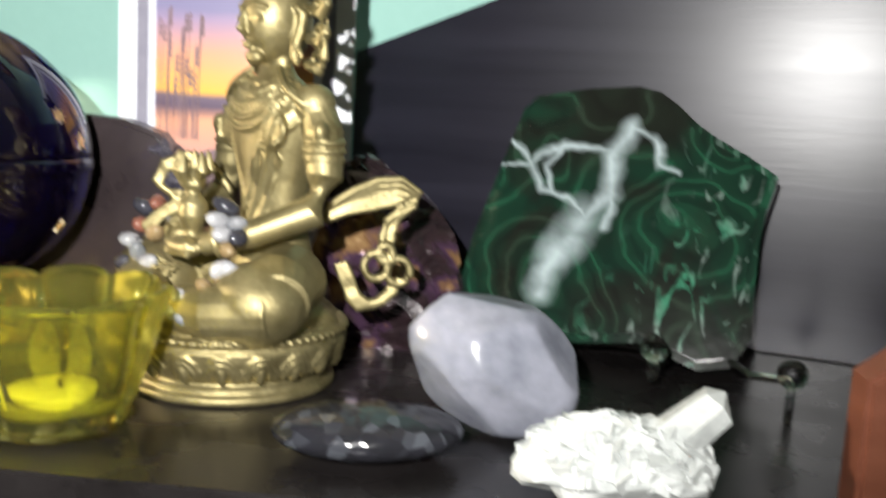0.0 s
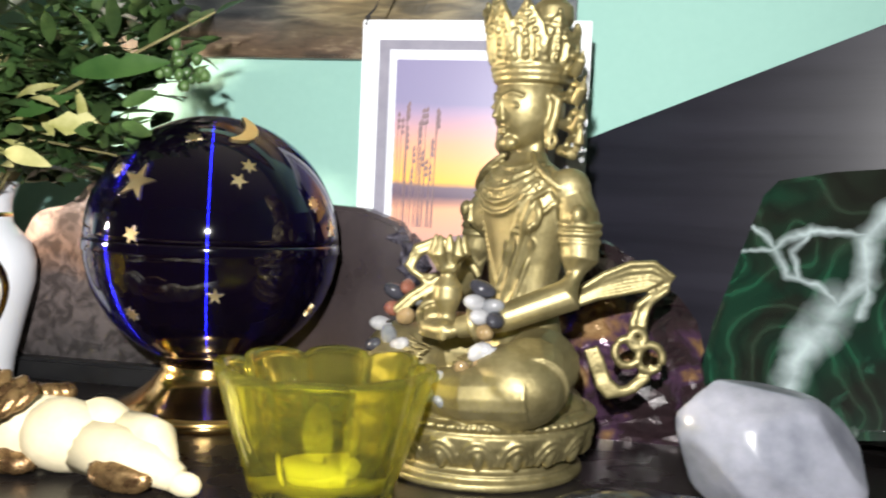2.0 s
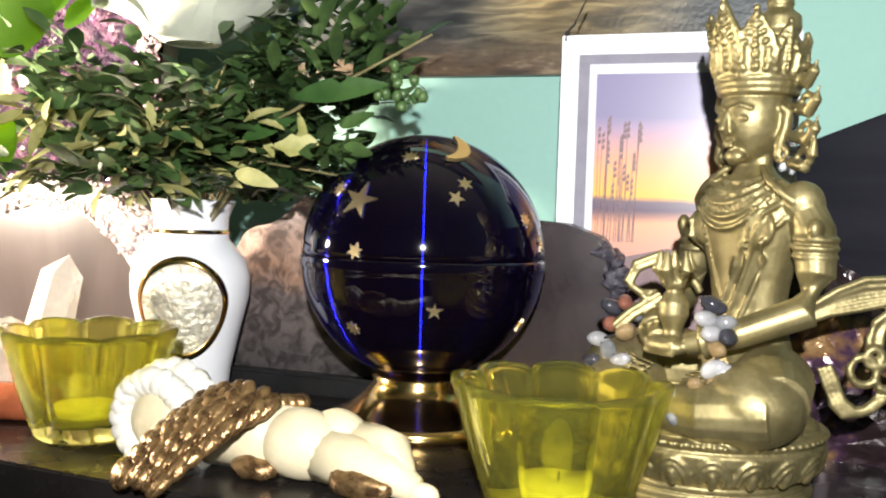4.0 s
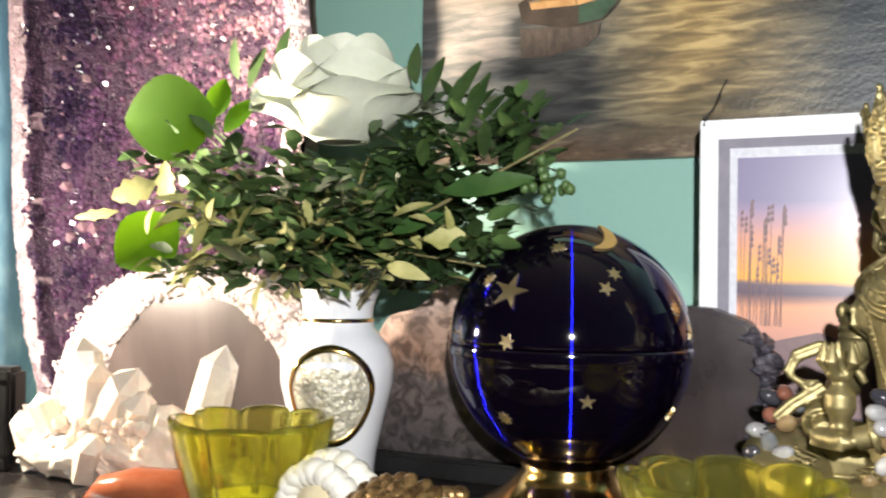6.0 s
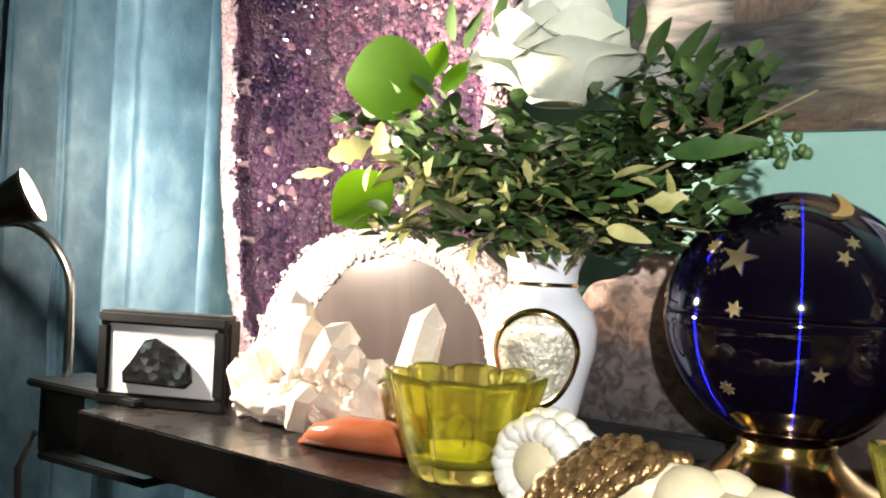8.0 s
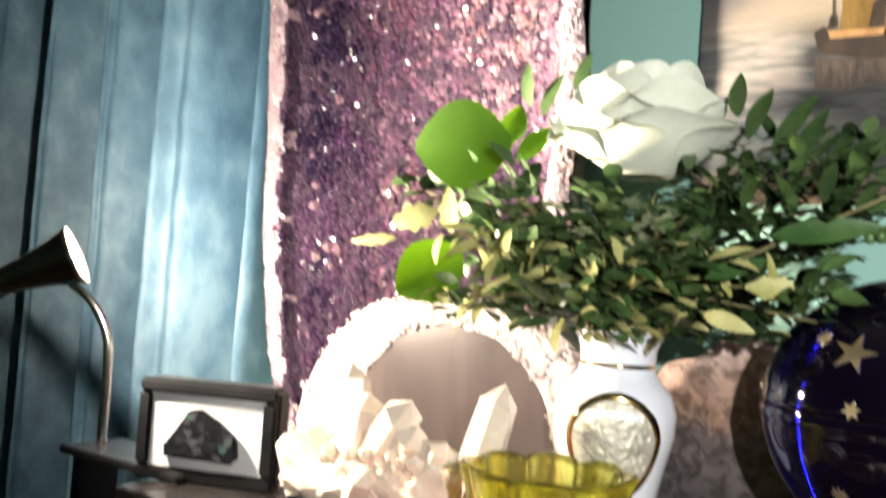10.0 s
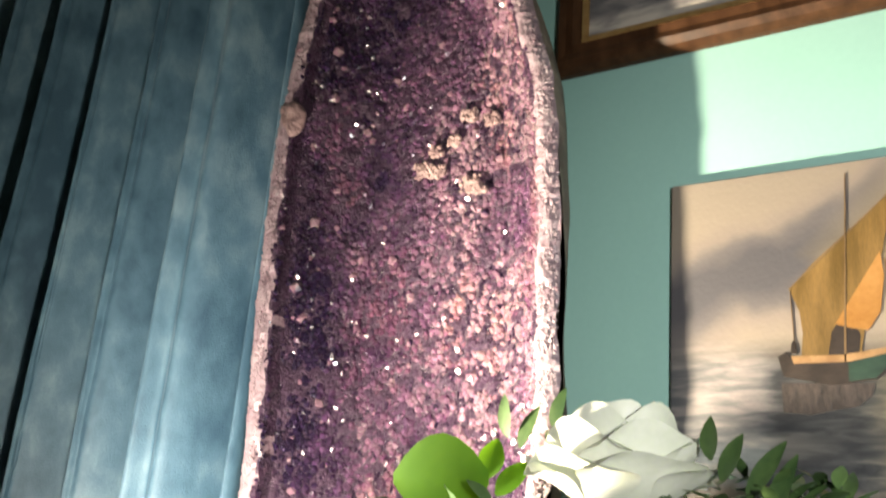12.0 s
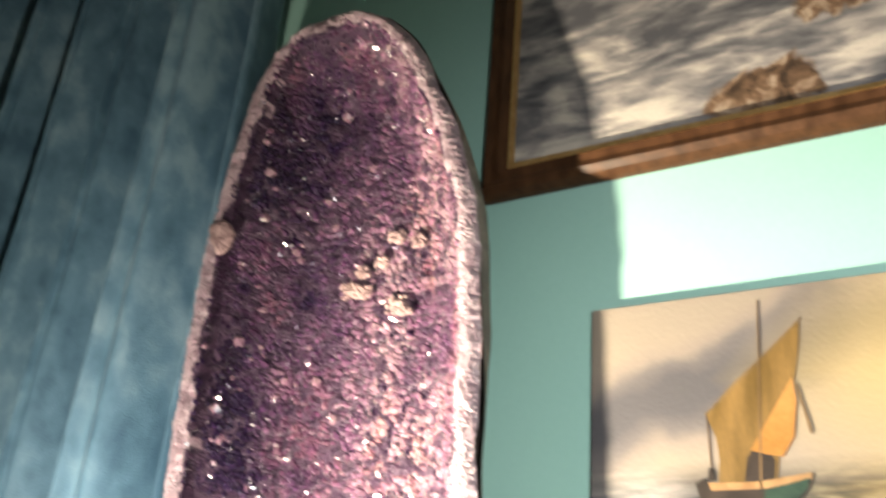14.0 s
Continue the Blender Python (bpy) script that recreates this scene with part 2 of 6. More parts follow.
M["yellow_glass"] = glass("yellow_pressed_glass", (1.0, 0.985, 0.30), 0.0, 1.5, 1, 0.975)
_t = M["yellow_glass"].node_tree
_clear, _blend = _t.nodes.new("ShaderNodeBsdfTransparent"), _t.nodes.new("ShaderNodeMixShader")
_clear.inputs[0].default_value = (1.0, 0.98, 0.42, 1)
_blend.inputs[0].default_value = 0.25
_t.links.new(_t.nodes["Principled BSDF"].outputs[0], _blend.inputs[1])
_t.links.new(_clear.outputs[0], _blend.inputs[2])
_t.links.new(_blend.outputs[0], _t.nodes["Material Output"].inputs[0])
M["clear"] = glass("clear_acrylic", (0.97, 0.97, 0.97), 0.02, 1.49)


def ball_paint():
    n = Nodes("blue_anodised_metal")
    tan = n.t.nodes.new("ShaderNodeTangent")
    tan.direction_type, tan.axis = "RADIAL", "Z"
    n.link(n.mix(n.noise(25), (0.0012, 0.0006, 0.0020), (0.0022, 0.0012, 0.0032)), n.b.inputs["Base Color"])
    n.set(Roughness=0.05, Specular_IOR_Level=0.5)
    brushed = n.t.nodes.new("ShaderNodeBsdfAnisotropic")
    brushed.distribution = "BECKMANN"
    brushed.inputs["Color"].default_value = (0.0005, 0.0006, 0.055, 1)
    brushed.inputs["Roughness"].default_value = 0.25
    brushed.inputs["Anisotropy"].default_value = 0.962
    brushed.inputs["Rotation"].default_value = 0.0
    n.link(tan.outputs[0], brushed.inputs["Tangent"])
    both = n.t.nodes.new("ShaderNodeAddShader")
    n.link(n.b.outputs[0], both.inputs[0])
    n.link(brushed.outputs[0], both.inputs[1])
    n.link(both.outputs[0], n.out.inputs[0])
    return n.m


M["ball"] = ball_paint()


def crystal_purple():
    n = Nodes("amethyst_crystal")
    g = n.add("ShaderNodeNewGeometry")
    shade_xyz = n.t.nodes.new("ShaderNodeSeparateXYZ")
    n.link(n.coords(), shade_xyz.inputs[0])
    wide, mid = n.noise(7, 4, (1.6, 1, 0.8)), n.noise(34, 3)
    # the x term paints the bowl's left-hand shade into the crystal colour
    patch = n.math("ADD", n.math("ADD", n.math("MULTIPLY", wide, 0.72), n.math("MULTIPLY", mid, 0.28)), n.math("MULTIPLY", n.math("ADD", shade_xyz.outputs[0], 0.47), 0.70))
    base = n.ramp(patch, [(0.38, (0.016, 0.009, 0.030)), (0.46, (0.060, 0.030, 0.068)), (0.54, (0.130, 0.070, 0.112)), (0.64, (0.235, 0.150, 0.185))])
    rust = n.ramp(n.noise(12, 5, (1.4, 1, 0.7), 0.4), [(0.52, (1, 1, 1)), (0.70, (1.02, 0.88, 0.78))])
    base = n.mix(1.0, base, rust, "MULTIPLY")
    # random tone per crystal; the top few per cent are sparkle painted in
    lite = n.ramp(g.outputs["Random Per Island"], [(0.0, (0.78, 0.78, 0.80)), (0.8, (1.05, 1.05, 1.05)), (0.95, (1.15, 1.12, 1.12)), (0.98, (1.5, 1.42, 1.42)), (1.0, (1.8, 1.68, 1.68))])
    n.link(n.mix(1.0, base, lite, "MULTIPLY"), n.b.inputs["Base Color"])
    n.set(Roughness=0.14, IOR=1.54, Coat_Weight=0.35, Coat_Roughness=0.03, Subsurface_Weight=0.6, Subsurface_Radius=(0.010, 0.005, 0.010))
    return n.m


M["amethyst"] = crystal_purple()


def agate_grey():
    n = Nodes("grey_polished_agate")
    d = n.noise(14, 5, (1, 1, 0.35), 0.6)
    n.link(n.ramp(d, [(0.3, (0.048, 0.038, 0.036)), (0.5, (0.070, 0.055, 0.052)), (0.7, (0.10, 0.08, 0.074))]), n.b.inputs["Base Color"])
    n.set(Roughness=0.22)
    return n.m


M["agate"] = agate_grey()


def slab_brown():
    n = Nodes("brown_petrified_slab")
    z = n.t.nodes.new("ShaderNodeSeparateXYZ")
    n.link(n.coords(), z.inputs[0])
    w = n.math("ADD", z.outputs[2], n.math("MULTIPLY", n.math("SUBTRACT", n.noise(25, 5), 0.5), 0.06))
    band = n.ramp(n.math("MULTIPLY", w, 6.5), [(0.12, (0.055, 0.05, 0.05)), (0.45, (0.12, 0.10, 0.095)), (0.56, (0.26, 0.16, 0.11)),
                                              (0.75, (0.45, 0.33, 0.27)), (0.9, (0.62, 0.5, 0.44))])
    speck = n.ramp(n.noise(90, 5, (1, 1, 1), 1.0), [(0.4, (0.35, 0.33, 0.33)), (0.6, (1.25, 1.2, 1.2))])
    n.link(n.mix(0.8, band, speck, "MULTIPLY"), n.b.inputs["Base Color"])
    n.set(Roughness=0.3)
    n.bump(n.noise(120, 5), 0.35, 0.002)
    return n.m


M["slab"] = slab_brown()
M["mauve"] = surface("mauve_polished_stone", (0.016, 0.011, 0.012), (0.031, 0.021, 0.0225), 18, 0.3, bump=0.05)
M["druzy"] = surface("dark_druzy", (0.020, 0.018, 0.026), (0.095, 0.088, 0.112), 160, 0.2, bump=1.0, fine=300, dist=0.003)


def smoky():
    n = Nodes("smoky_purple_stone")
    a = n.noise(36, 7, (1, 1, 1), 0.3)
    n.link(n.ramp(a, [(0.3, (0.012, 0.008, 0.010)), (0.48, (0.032, 0.019, 0.022)), (0.56, (0.060, 0.030, 0.060)), (0.62, (0.20, 0.11, 0.05)), (0.70, (0.40, 0.26, 0.12))]),
           n.b.inputs["Base Color"])
    n.set(Roughness=0.16, Metallic=0.35, Coat_Weight=0.5)
    n.bump(n.noise(45, 5), 0.6, 0.004)
    return n.m


M["smoky"] = smoky()


def malachite():
    n = Nodes("banded_malachite")
    c = n.coords()

    def warped(scale, amount):
        w = n.add("ShaderNodeTexNoise", Scale=scale, Detail=3.0)
        n.link(c, w.inputs["Vector"])
        v = n.t.nodes.new("ShaderNodeVectorMath")
        v.operation = "MULTIPLY_ADD"
        n.link(w.outputs["Color"], v.inputs[0])
        v.inputs[1].default_value = (amount, amount, amount)
        half = n.t.nodes.new("ShaderNodeVectorMath")
        half.operation = "SUBTRACT"
        n.link(c, half.inputs[0])
        half.inputs[1].default_value = (amount / 2, amount / 2, amount / 2)
        n.link(half.outputs[0], v.inputs[2])
        return v.outputs[0]

    # growth rings round scattered centres
    v = n.add("ShaderNodeTexVoronoi", Scale=19.0)
    v.feature = "SMOOTH_F1"
    n.link(warped(14.0, 0.045), v.inputs["Vector"])
    rings = n.math("SINE", n.math("MULTIPLY", v.outputs["Distance"], 46.0))
    fine = n.math("SINE", n.math("MULTIPLY", v.outputs["Distance"], 131.0))
    band = n.math("ADD", n.math("ADD", n.math("MULTIPLY", rings, 0.34), n.math("MULTIPLY", fine, 0.12)), 0.5)
    green = n.ramp(band, [(0.1, (0.005, 0.017, 0.011)), (0.55, (0.006, 0.024, 0.014)), (0.82, (0.0085, 0.038, 0.021)), (0.98, (0.012, 0.058, 0.031))])
    brown = n.ramp(n.noise(16, 5, (1, 1, 1), 0.8), [(0.42, (1, 1, 1)), (0.56, (1.5, 0.50, 0.62))])
    base = n.mix(1.0, green, brown, "MULTIPLY")
    # white chalcedony veins as strokes: x0, z0, x1, z1, half width
    px = n.t.nodes.new("ShaderNodeSeparateXYZ")
    n.link(warped(48.0, 0.013), px.inputs[0])
    x, z = px.outputs[0], px.outputs[2]
    fac = None
    for x0, z0, x1, z1, w in ((0.069, 0.147, 0.059, 0.130, 0.0060), (0.059, 0.130, 0.061, 0.107, 0.0056), (0.061, 0.107, 0.048, 0.091, 0.0042), (0.046, 0.088, 0.033, 0.064, 0.0110),
                              (0.033, 0.064, 0.026, 0.041, 0.0075), (0.059, 0.132, 0.029, 0.134, 0.0024), (0.029, 0.134, 0.021, 0.120, 0.0022), (0.021, 0.120, 0.026, 0.104, 0.0022),
                              (0.026, 0.104, 0.048, 0.091, 0.0022), (0.029, 0.134, 0.0095, 0.122, 0.0028), (0.0095, 0.122, -0.009, 0.118, 0.0016), (0.0095, 0.122, -0.0045, 0.136, 0.0016),
                              (0.0095, 0.122, 0.018, 0.105, 0.0028), (0.018, 0.105, 0.026, 0.104, 0.0026), (0.069, 0.147, 0.082, 0.142, 0.0020), (0.082, 0.142, 0.088, 0.126, 0.0030),
                              (0.088, 0.126, 0.098, 0.120, 0.0018), (0.061, 0.107, 0.0595, 0.083, 0.0030)):
        dx, dz = x1 - x0, z1 - z0
        ll = dx * dx + dz * dz
        ax, az = n.math("SUBTRACT", x, x0), n.math("SUBTRACT", z, z0)
        q = n.math("ADD", n.math("MULTIPLY", ax, dx / ll), n.math("MULTIPLY", az, dz / ll), True)
        ex, ez = n.math("SUBTRACT", ax, n.math("MULTIPLY", q, dx)), n.math("SUBTRACT", az, n.math("MULTIPLY", q, dz))
        d = n.math("SQRT", n.math("ADD", n.math("MULTIPLY", ex, ex), n.math("MULTIPLY", ez, ez)))
        one = n.math("SUBTRACT", 1.0, n.math("MULTIPLY", d, 0.55 / w), True)
        fac = one if fac is None else n.math("MAXIMUM", fac, one)
    cloudy = n.ramp(n.noise(42, 5, (1, 1, 1), 0.6), [(0.34, (0.55, 0.55, 0.55)), (0.60, (1, 1, 1))])
    vein = n.math("MULTIPLY", n.ramp(fac, [(0.18, (0, 0, 0)), (0.58, (0.40, 0.40, 0.40)), (1.0, (1, 1, 1))]), cloudy)
    # broken bright green and grey specks towards the lower right
    sp = n.ramp(n.noise(48, 7, (1.6, 1, 0.7), 2.2), [(0.57, (0, 0, 0)), (0.68, (1, 1, 1))])
    side = n.ramp(n.math("ADD", n.math("MULTIPLY", x, 5.0), n.math("MULTIPLY", z, -2.6)), [(0.12, (0, 0, 0)), (0.42, (1, 1, 1))])
    speck = n.ramp(n.noise(25, 3), [(0.42, (0.05, 0.24, 0.14)), (0.60, (0.24, 0.30, 0.27))])
    base = n.mix(n.math("MULTIPLY", n.math("MULTIPLY", sp, side), 0.75), base, speck)
    n.link(n.mix(vein, base, (0.36, 0.43, 0.44)), n.b.inputs["Base Color"])
    n.set(Roughness=0.12, Coat_Weight=0.6, Coat_Roughness=0.03)
    n.bump(n.noise(30, 3), 0.10, 0.004)
    return n.m


M["malachite"] = malachite()


def opal_black():
    n = Nodes("black_iridescent_stone")
    v = n.add("ShaderNodeTexVoronoi", Scale=190.0)
    n.link(n.coords(), v.inputs["Vector"])
    spark = n.ramp(v.outputs["Color"], [(0.0, (0.012, 0.012, 0.014)), (0.72, (0.016, 0.016, 0.02)), (0.86, (0.06, 0.065, 0.075)), (0.96, (0.03, 0.10, 0.07)), (1.0, (0.04, 0.30, 0.16))])
    n.link(spark, n.b.inputs["Base Color"])
    n.set(Roughness=0.15)
    n.bump(v.outputs["Distance"], 0.2, 0.002)
    return n.m


M["opal"] = opal_black()


def curtain_cloth():
    n = Nodes("blue_velvet")
    a = n.noise(5, 4, (1.3, 1, 0.7), 0.0)
    crush = n.noise(36, 8, (1.5, 1, 0.7), 0.15)
    col = n.ramp(n.math("ADD", n.math("MULTIPLY", a, 0.55), n.math("MULTIPLY", crush, 0.45)),
                 [(0.38, (0.040, 0.095, 0.150)), (0.52, (0.082, 0.168, 0.242)), (0.64, (0.175, 0.285, 0.365))])
    n.link(col, n.b.inputs["Base Color"])
    n.set(Roughness=0.5, Sheen_Weight=0.15, Sheen_Roughness=0.35, Sheen_Tint=(0.65, 0.82, 0.95, 1))
    n.bump(n.math("ADD", crush, n.noise(500, 2)), 0.35, 0.002)
    return n.m


M["curtain"] = curtain_cloth()


def ship_paint():
    n = Nodes("seascape_oil_paint")
    xyz = n.t.nodes.new("ShaderNodeSeparateXYZ")
    n.link(n.coords(), xyz.inputs[0])
    x, z = xyz.outputs[0], xyz.outputs[2]
    cloud = n.noise(9, 3, (1, 1, 1.1), 0.2)
    # a grey bank of cloud climbing to the right over a pale evening sky
    bank = n.math("SUBTRACT", n.math("SUBTRACT", z, 0.066), n.math("MULTIPLY", n.math("ADD", x, 0.10), 0.30))
    bank = n.math("ADD", n.math("MULTIPLY", n.math("ABSOLUTE", bank), 17.0), n.math("MULTIPLY", n.math("SUBTRACT", cloud, 0.5), 2.4))
    sky = n.ramp(bank, [(0.05, (0.074, 0.070, 0.076)), (0.35, (0.112, 0.101, 0.100)), (0.62, (0.200, 0.166, 0.142)), (1.0, (0.225, 0.188, 0.150))])
    glow = n.math("SUBTRACT", 1.0, n.math("MULTIPLY", n.math("ADD", n.math("ABSOLUTE", n.math("SUBTRACT", x, 0.05)),
                                                             n.math("ABSOLUTE", n.math("SUBTRACT", z, 0.07))), 7.0), True)
    sky = n.mix(n.math("MULTIPLY", glow, 0.7), sky, (0.40, 0.30, 0.12))
    wave = n.noise(26, 6, (1, 1, 6), 0.6)
    sea = n.ramp(wave, [(0.35, (0.018, 0.026, 0.034)), (0.55, (0.040, 0.050, 0.058)), (0.7, (0.085, 0.09, 0.088))])
    lit = n.ramp(wave, [(0.35, (0.06, 0.046, 0.022)), (0.5, (0.135, 0.100, 0.046)), (0.65, (0.24, 0.19, 0.095))])
    track = n.math("SUBTRACT", 1.15, n.math("MULTIPLY", n.math("ABSOLUTE", n.math("SUBTRACT", x, 0.045)), 11.0), True)
    sea = n.mix(track, sea, lit)
    shine = n.math("SUBTRACT", 1.2, n.math("MULTIPLY", n.math("ABSOLUTE", n.math("ADD", x, 0.150)), 18.0), True)
    sea = n.mix(n.math("MULTIPLY", shine, n.ramp(n.math("MULTIPLY", n.math("ADD", z, 0.10), 16.0, True), [(0.2, (0, 0, 0)), (0.7, (1, 1, 1))])), sea,
                n.ramp(wave, [(0.4, (0.12, 0.118, 0.118)), (0.62, (0.26, 0.225, 0.21))]))
    # the ship's dark reflection running down to the shore
    edge = n.math("ADD", n.math("ABSOLUTE", n.math("ADD", x, 0.076)), n.math("MULTIPLY", n.math("SUBTRACT", wave, 0.5), 0.030))
    dark = n.ramp(n.math("MULTIPLY", edge, 16.0), [(0.42, (1, 1, 1)), (0.68, (0, 0, 0))])
    sea = n.mix(n.math("MULTIPLY", dark, 0.85), sea, n.ramp(wave, [(0.4, (0.016, 0.017, 0.019)), (0.65, (0.048, 0.048, 0.048))]))
    beach = n.ramp(n.math("ADD", n.math("MULTIPLY", n.math("ADD", z, 0.147), 14.0), n.math("MULTIPLY", cloud, 0.25)),
                   [(0.25, (1, 1, 1)), (0.6, (0, 0, 0))])
    shore = n.ramp(n.noise(40, 5, (1, 1, 4)), [(0.35, (0.04, 0.026, 0.017)), (0.6, (0.11, 0.07, 0.042)), (0.75, (0.25, 0.19, 0.12))])
    sea = n.mix(beach, sea, shore)
    side = n.ramp(n.math("MULTIPLY", n.math("ADD", z, 0.02), 40.0, True), [(0.0, (0, 0, 0)), (1.0, (1, 1, 1))])
    n.link(n.mix(side, sea, sky), n.b.inputs["Base Color"])
    n.set(Roughness=0.4)
    n.bump(n.noise(260, 4), 0.35, 0.001)
    return n.m


M["ship_paint"] = ship_paint()


def storm_paint():
    n = Nodes("stormy_sea_oil_paint")
    tc = n.t.nodes.new("ShaderNodeTexCoord")
    turn = n.add("ShaderNodeMapping", Rotation=(0, radians(-24), 0), Scale=(1.0, 1.0, 3.2))
    n.link(tc.outputs["Object"], turn.inputs[0])

    def streak(scale, detail, distort):
        k = n.add("ShaderNodeTexNoise", Scale=scale, Detail=detail, Distortion=distort)
        n.link(turn.outputs[0], k.inputs["Vector"])
        return k.outputs["Fac"]

    foam, fine = streak(7, 9, 0.7), streak(30, 6, 0.5)
    both = n.math("ADD", n.math("MULTIPLY", foam, 0.72), n.math("MULTIPLY", fine, 0.28))
    col = n.ramp(both, [(0.38, (0.06, 0.06, 0.068)), (0.46, (0.135, 0.13, 0.135)), (0.53, (0.28, 0.255, 0.24)), (0.61, (0.50, 0.45, 0.39))])
    xyz = n.t.nodes.new("ShaderNodeSeparateXYZ")
    n.link(tc.outputs["Object"], xyz.inputs[0])
    x, z = xyz.outputs[0], xyz.outputs[2]
    rough = n.noise(13, 9, (1.2, 1, 1), 0.6)

    def patch(cx, cz, sx, sz):
        a, b = n.math("MULTIPLY", n.math("SUBTRACT", x, cx), 1 / sx), n.math("MULTIPLY", n.math("SUBTRACT", z, cz), 1 / sz)
        far = n.math("SQRT", n.math("ADD", n.math("MULTIPLY", a, a), n.math("MULTIPLY", b, b)))
        return n.math("ADD", n.math("SUBTRACT", 1.0, far), n.math("MULTIPLY", n.math("SUBTRACT", rough, 0.5), 2.6))

    reef = n.math("MAXIMUM", patch(-0.065, -0.200, 0.095, 0.045), patch(0.03, -0.125, 0.12, 0.040))
    rocks = n.ramp(reef, [(0.30, (0, 0, 0)), (0.46, (1, 1, 1))])
    rock = n.ramp(n.noise(48, 6, (1, 1, 1), 0.8), [(0.35, (0.04, 0.026, 0.018)), (0.52, (0.14, 0.085, 0.052)), (0.66, (0.34, 0.26, 0.19))])
    n.link(n.mix(rocks, col, rock), n.b.inputs["Base Color"])
    n.set(Roughness=0.35)
    n.bump(n.noise(240, 4), 0.4, 0.001)
    return n.m


M["storm_paint"] = storm_paint()


def sunset_photo():
    n = Nodes("sunset_photograph")
    xyz = n.t.nodes.new("ShaderNodeSeparateXYZ")
    n.link(n.coords(), xyz.inputs[0])
    h = n.math("ADD", n.math("MULTIPLY", xyz.outputs[2], 5.0), n.math("MULTIPLY", n.noise(30, 4, (0.4, 1, 2)), 0.05))
    n.link(n.ramp(h, [(0.30, (0.05, 0.04, 0.06)), (0.50, (0.11, 0.08, 0.11)), (0.535, (0.55, 0.28, 0.24)), (0.66, (0.72, 0.34, 0.20)),
                      (0.705, (0.10, 0.07, 0.11)), (0.735, (0.14, 0.10, 0.14)), (0.75, (0.85, 0.42, 0.07)), (0.86, (0.72, 0.33, 0.19)),
                      (0.97, (0.33, 0.24, 0.36)), (1.0, (0.22, 0.20, 0.33))]), n.b.inputs["Base Color"])
    n.set(Roughness=0.3)
    return n.m


M["photo"] = sunset_photo()
M["reed"] = surface("photo_reed", (0.15, 0.09, 0.10), (0.22, 0.14, 0.15), 90, 0.5, bump=0)
M["sail"] = surface("ochre_sail_paint", (0.075, 0.045, 0.010), (0.18, 0.105, 0.028), 26, 0.45, bump=0.4, stretch=(3, 1, 0.6))
M["sail_orange"] = surface("orange_sail_paint", (0.22, 0.10, 0.02), (0.33, 0.165, 0.045), 26, 0.45, bump=0.4)
M["mast_paint"] = surface("mast_paint", (0.09, 0.055, 0.026), (0.16, 0.10, 0.045), 60, 0.45, bump=0.2)
M["deck_paint"] = surface("deck_paint", (0.16, 0.085, 0.035), (0.30, 0.18, 0.08), 70, 0.45, bump=0.3)
M["hull"] = surface("hull_paint", (0.009, 0.007, 0.006), (0.030, 0.019, 0.013), 60, 0.45, bump=0.3)
M["reflect"] = surface("hull_reflection_paint", (0.018, 0.016, 0.014), (0.055, 0.040, 0.034), 90, 0.4, bump=0.4, stretch=(3, 1, 1))
M["hull_green"] = surface("green_hull_paint", (0.006, 0.020, 0.013), (0.015, 0.040, 0.025), 60, 0.45, bump=0.3)
M["bead"] = [surface("white_pebble", (0.18, 0.18, 0.19), (0.36, 0.36, 0.37), 80, 0.15, bump=0.03),
             surface("grey_pebble", (0.10, 0.11, 0.12), (0.20, 0.20, 0.21), 80, 0.12, bump=0.03),
             surface("red_pebble", (0.12, 0.04, 0.03), (0.22, 0.09, 0.06), 80, 0.12, bump=0.03),
             surface("honey_pebble", (0.13, 0.09, 0.04), (0.24, 0.17, 0.09), 80, 0.12, bump=0.03),
             surface("black_pebble", (0.015, 0.015, 0.02), (0.04, 0.04, 0.05), 80, 0.1, bump=0.03)]

# ---- setting ----
def wall(name, lo, hi, material="wall"):
    bm = bmesh.new()
    box(bm, lo, hi)
    return tagged(part(name, bm, M[material]), kind="structure")


tagged(wall("wall_north", (-2.6, -0.065, -0.95), (2.1, 0.055, 1.75)), "pale teal painted plaster wall behind the shelf", "wall")
tagged(wall("wall_south", (-2.6, -3.3, -0.95), (2.1, -3.18, 1.75)), "plain teal painted wall of the room", "wall")
tagged(wall("wall_west", (-2.72, -3.3, -0.95), (-2.6, 0.055, 1.75)), "plain teal painted wall of the room", "wall")
tagged(wall("wall_east", (2.1, -3.3, -0.95), (2.22, 0.055, 1.75)), "plain teal painted wall of the room", "wall")
tagged(wall("floor", (-2.72, -3.3, -1.05), (2.22, 0.055, -0.95), "floor"), "dark brown wooden floor", "floor")
tagged(wall("ceiling", (-2.72, -3.3, 1.75), (2.22, 0.055, 1.85), "ceiling"), "white painted ceiling", "ceiling")

# the black shelf board
bm = bmesh.new()
lo = [bm.verts.new(p) for p in ((-0.495, -0.394, -0.032), (0.62, -0.475, -0.032), (0.62, -0.07, -0.032), (-0.495, -0.07, -0.032))]
hi = [bm.verts.new((v.co.x, v.co.y, 0.0)) for v in lo]
bm.faces.new(list(reversed(lo)))
bm.faces.new(hi)
for i in range(4):
    j = (i + 1) % 4
    bm.faces.new((lo[i], lo[j], hi[j], hi[i]))
bmesh.ops.bevel(bm, geom=bm.edges[:], offset=0.0012, segments=2, affect="EDGES")
tagged(part("shelf", bm, M["shelf"]), "glossy black wooden shelf board crowded with minerals", "shelf")

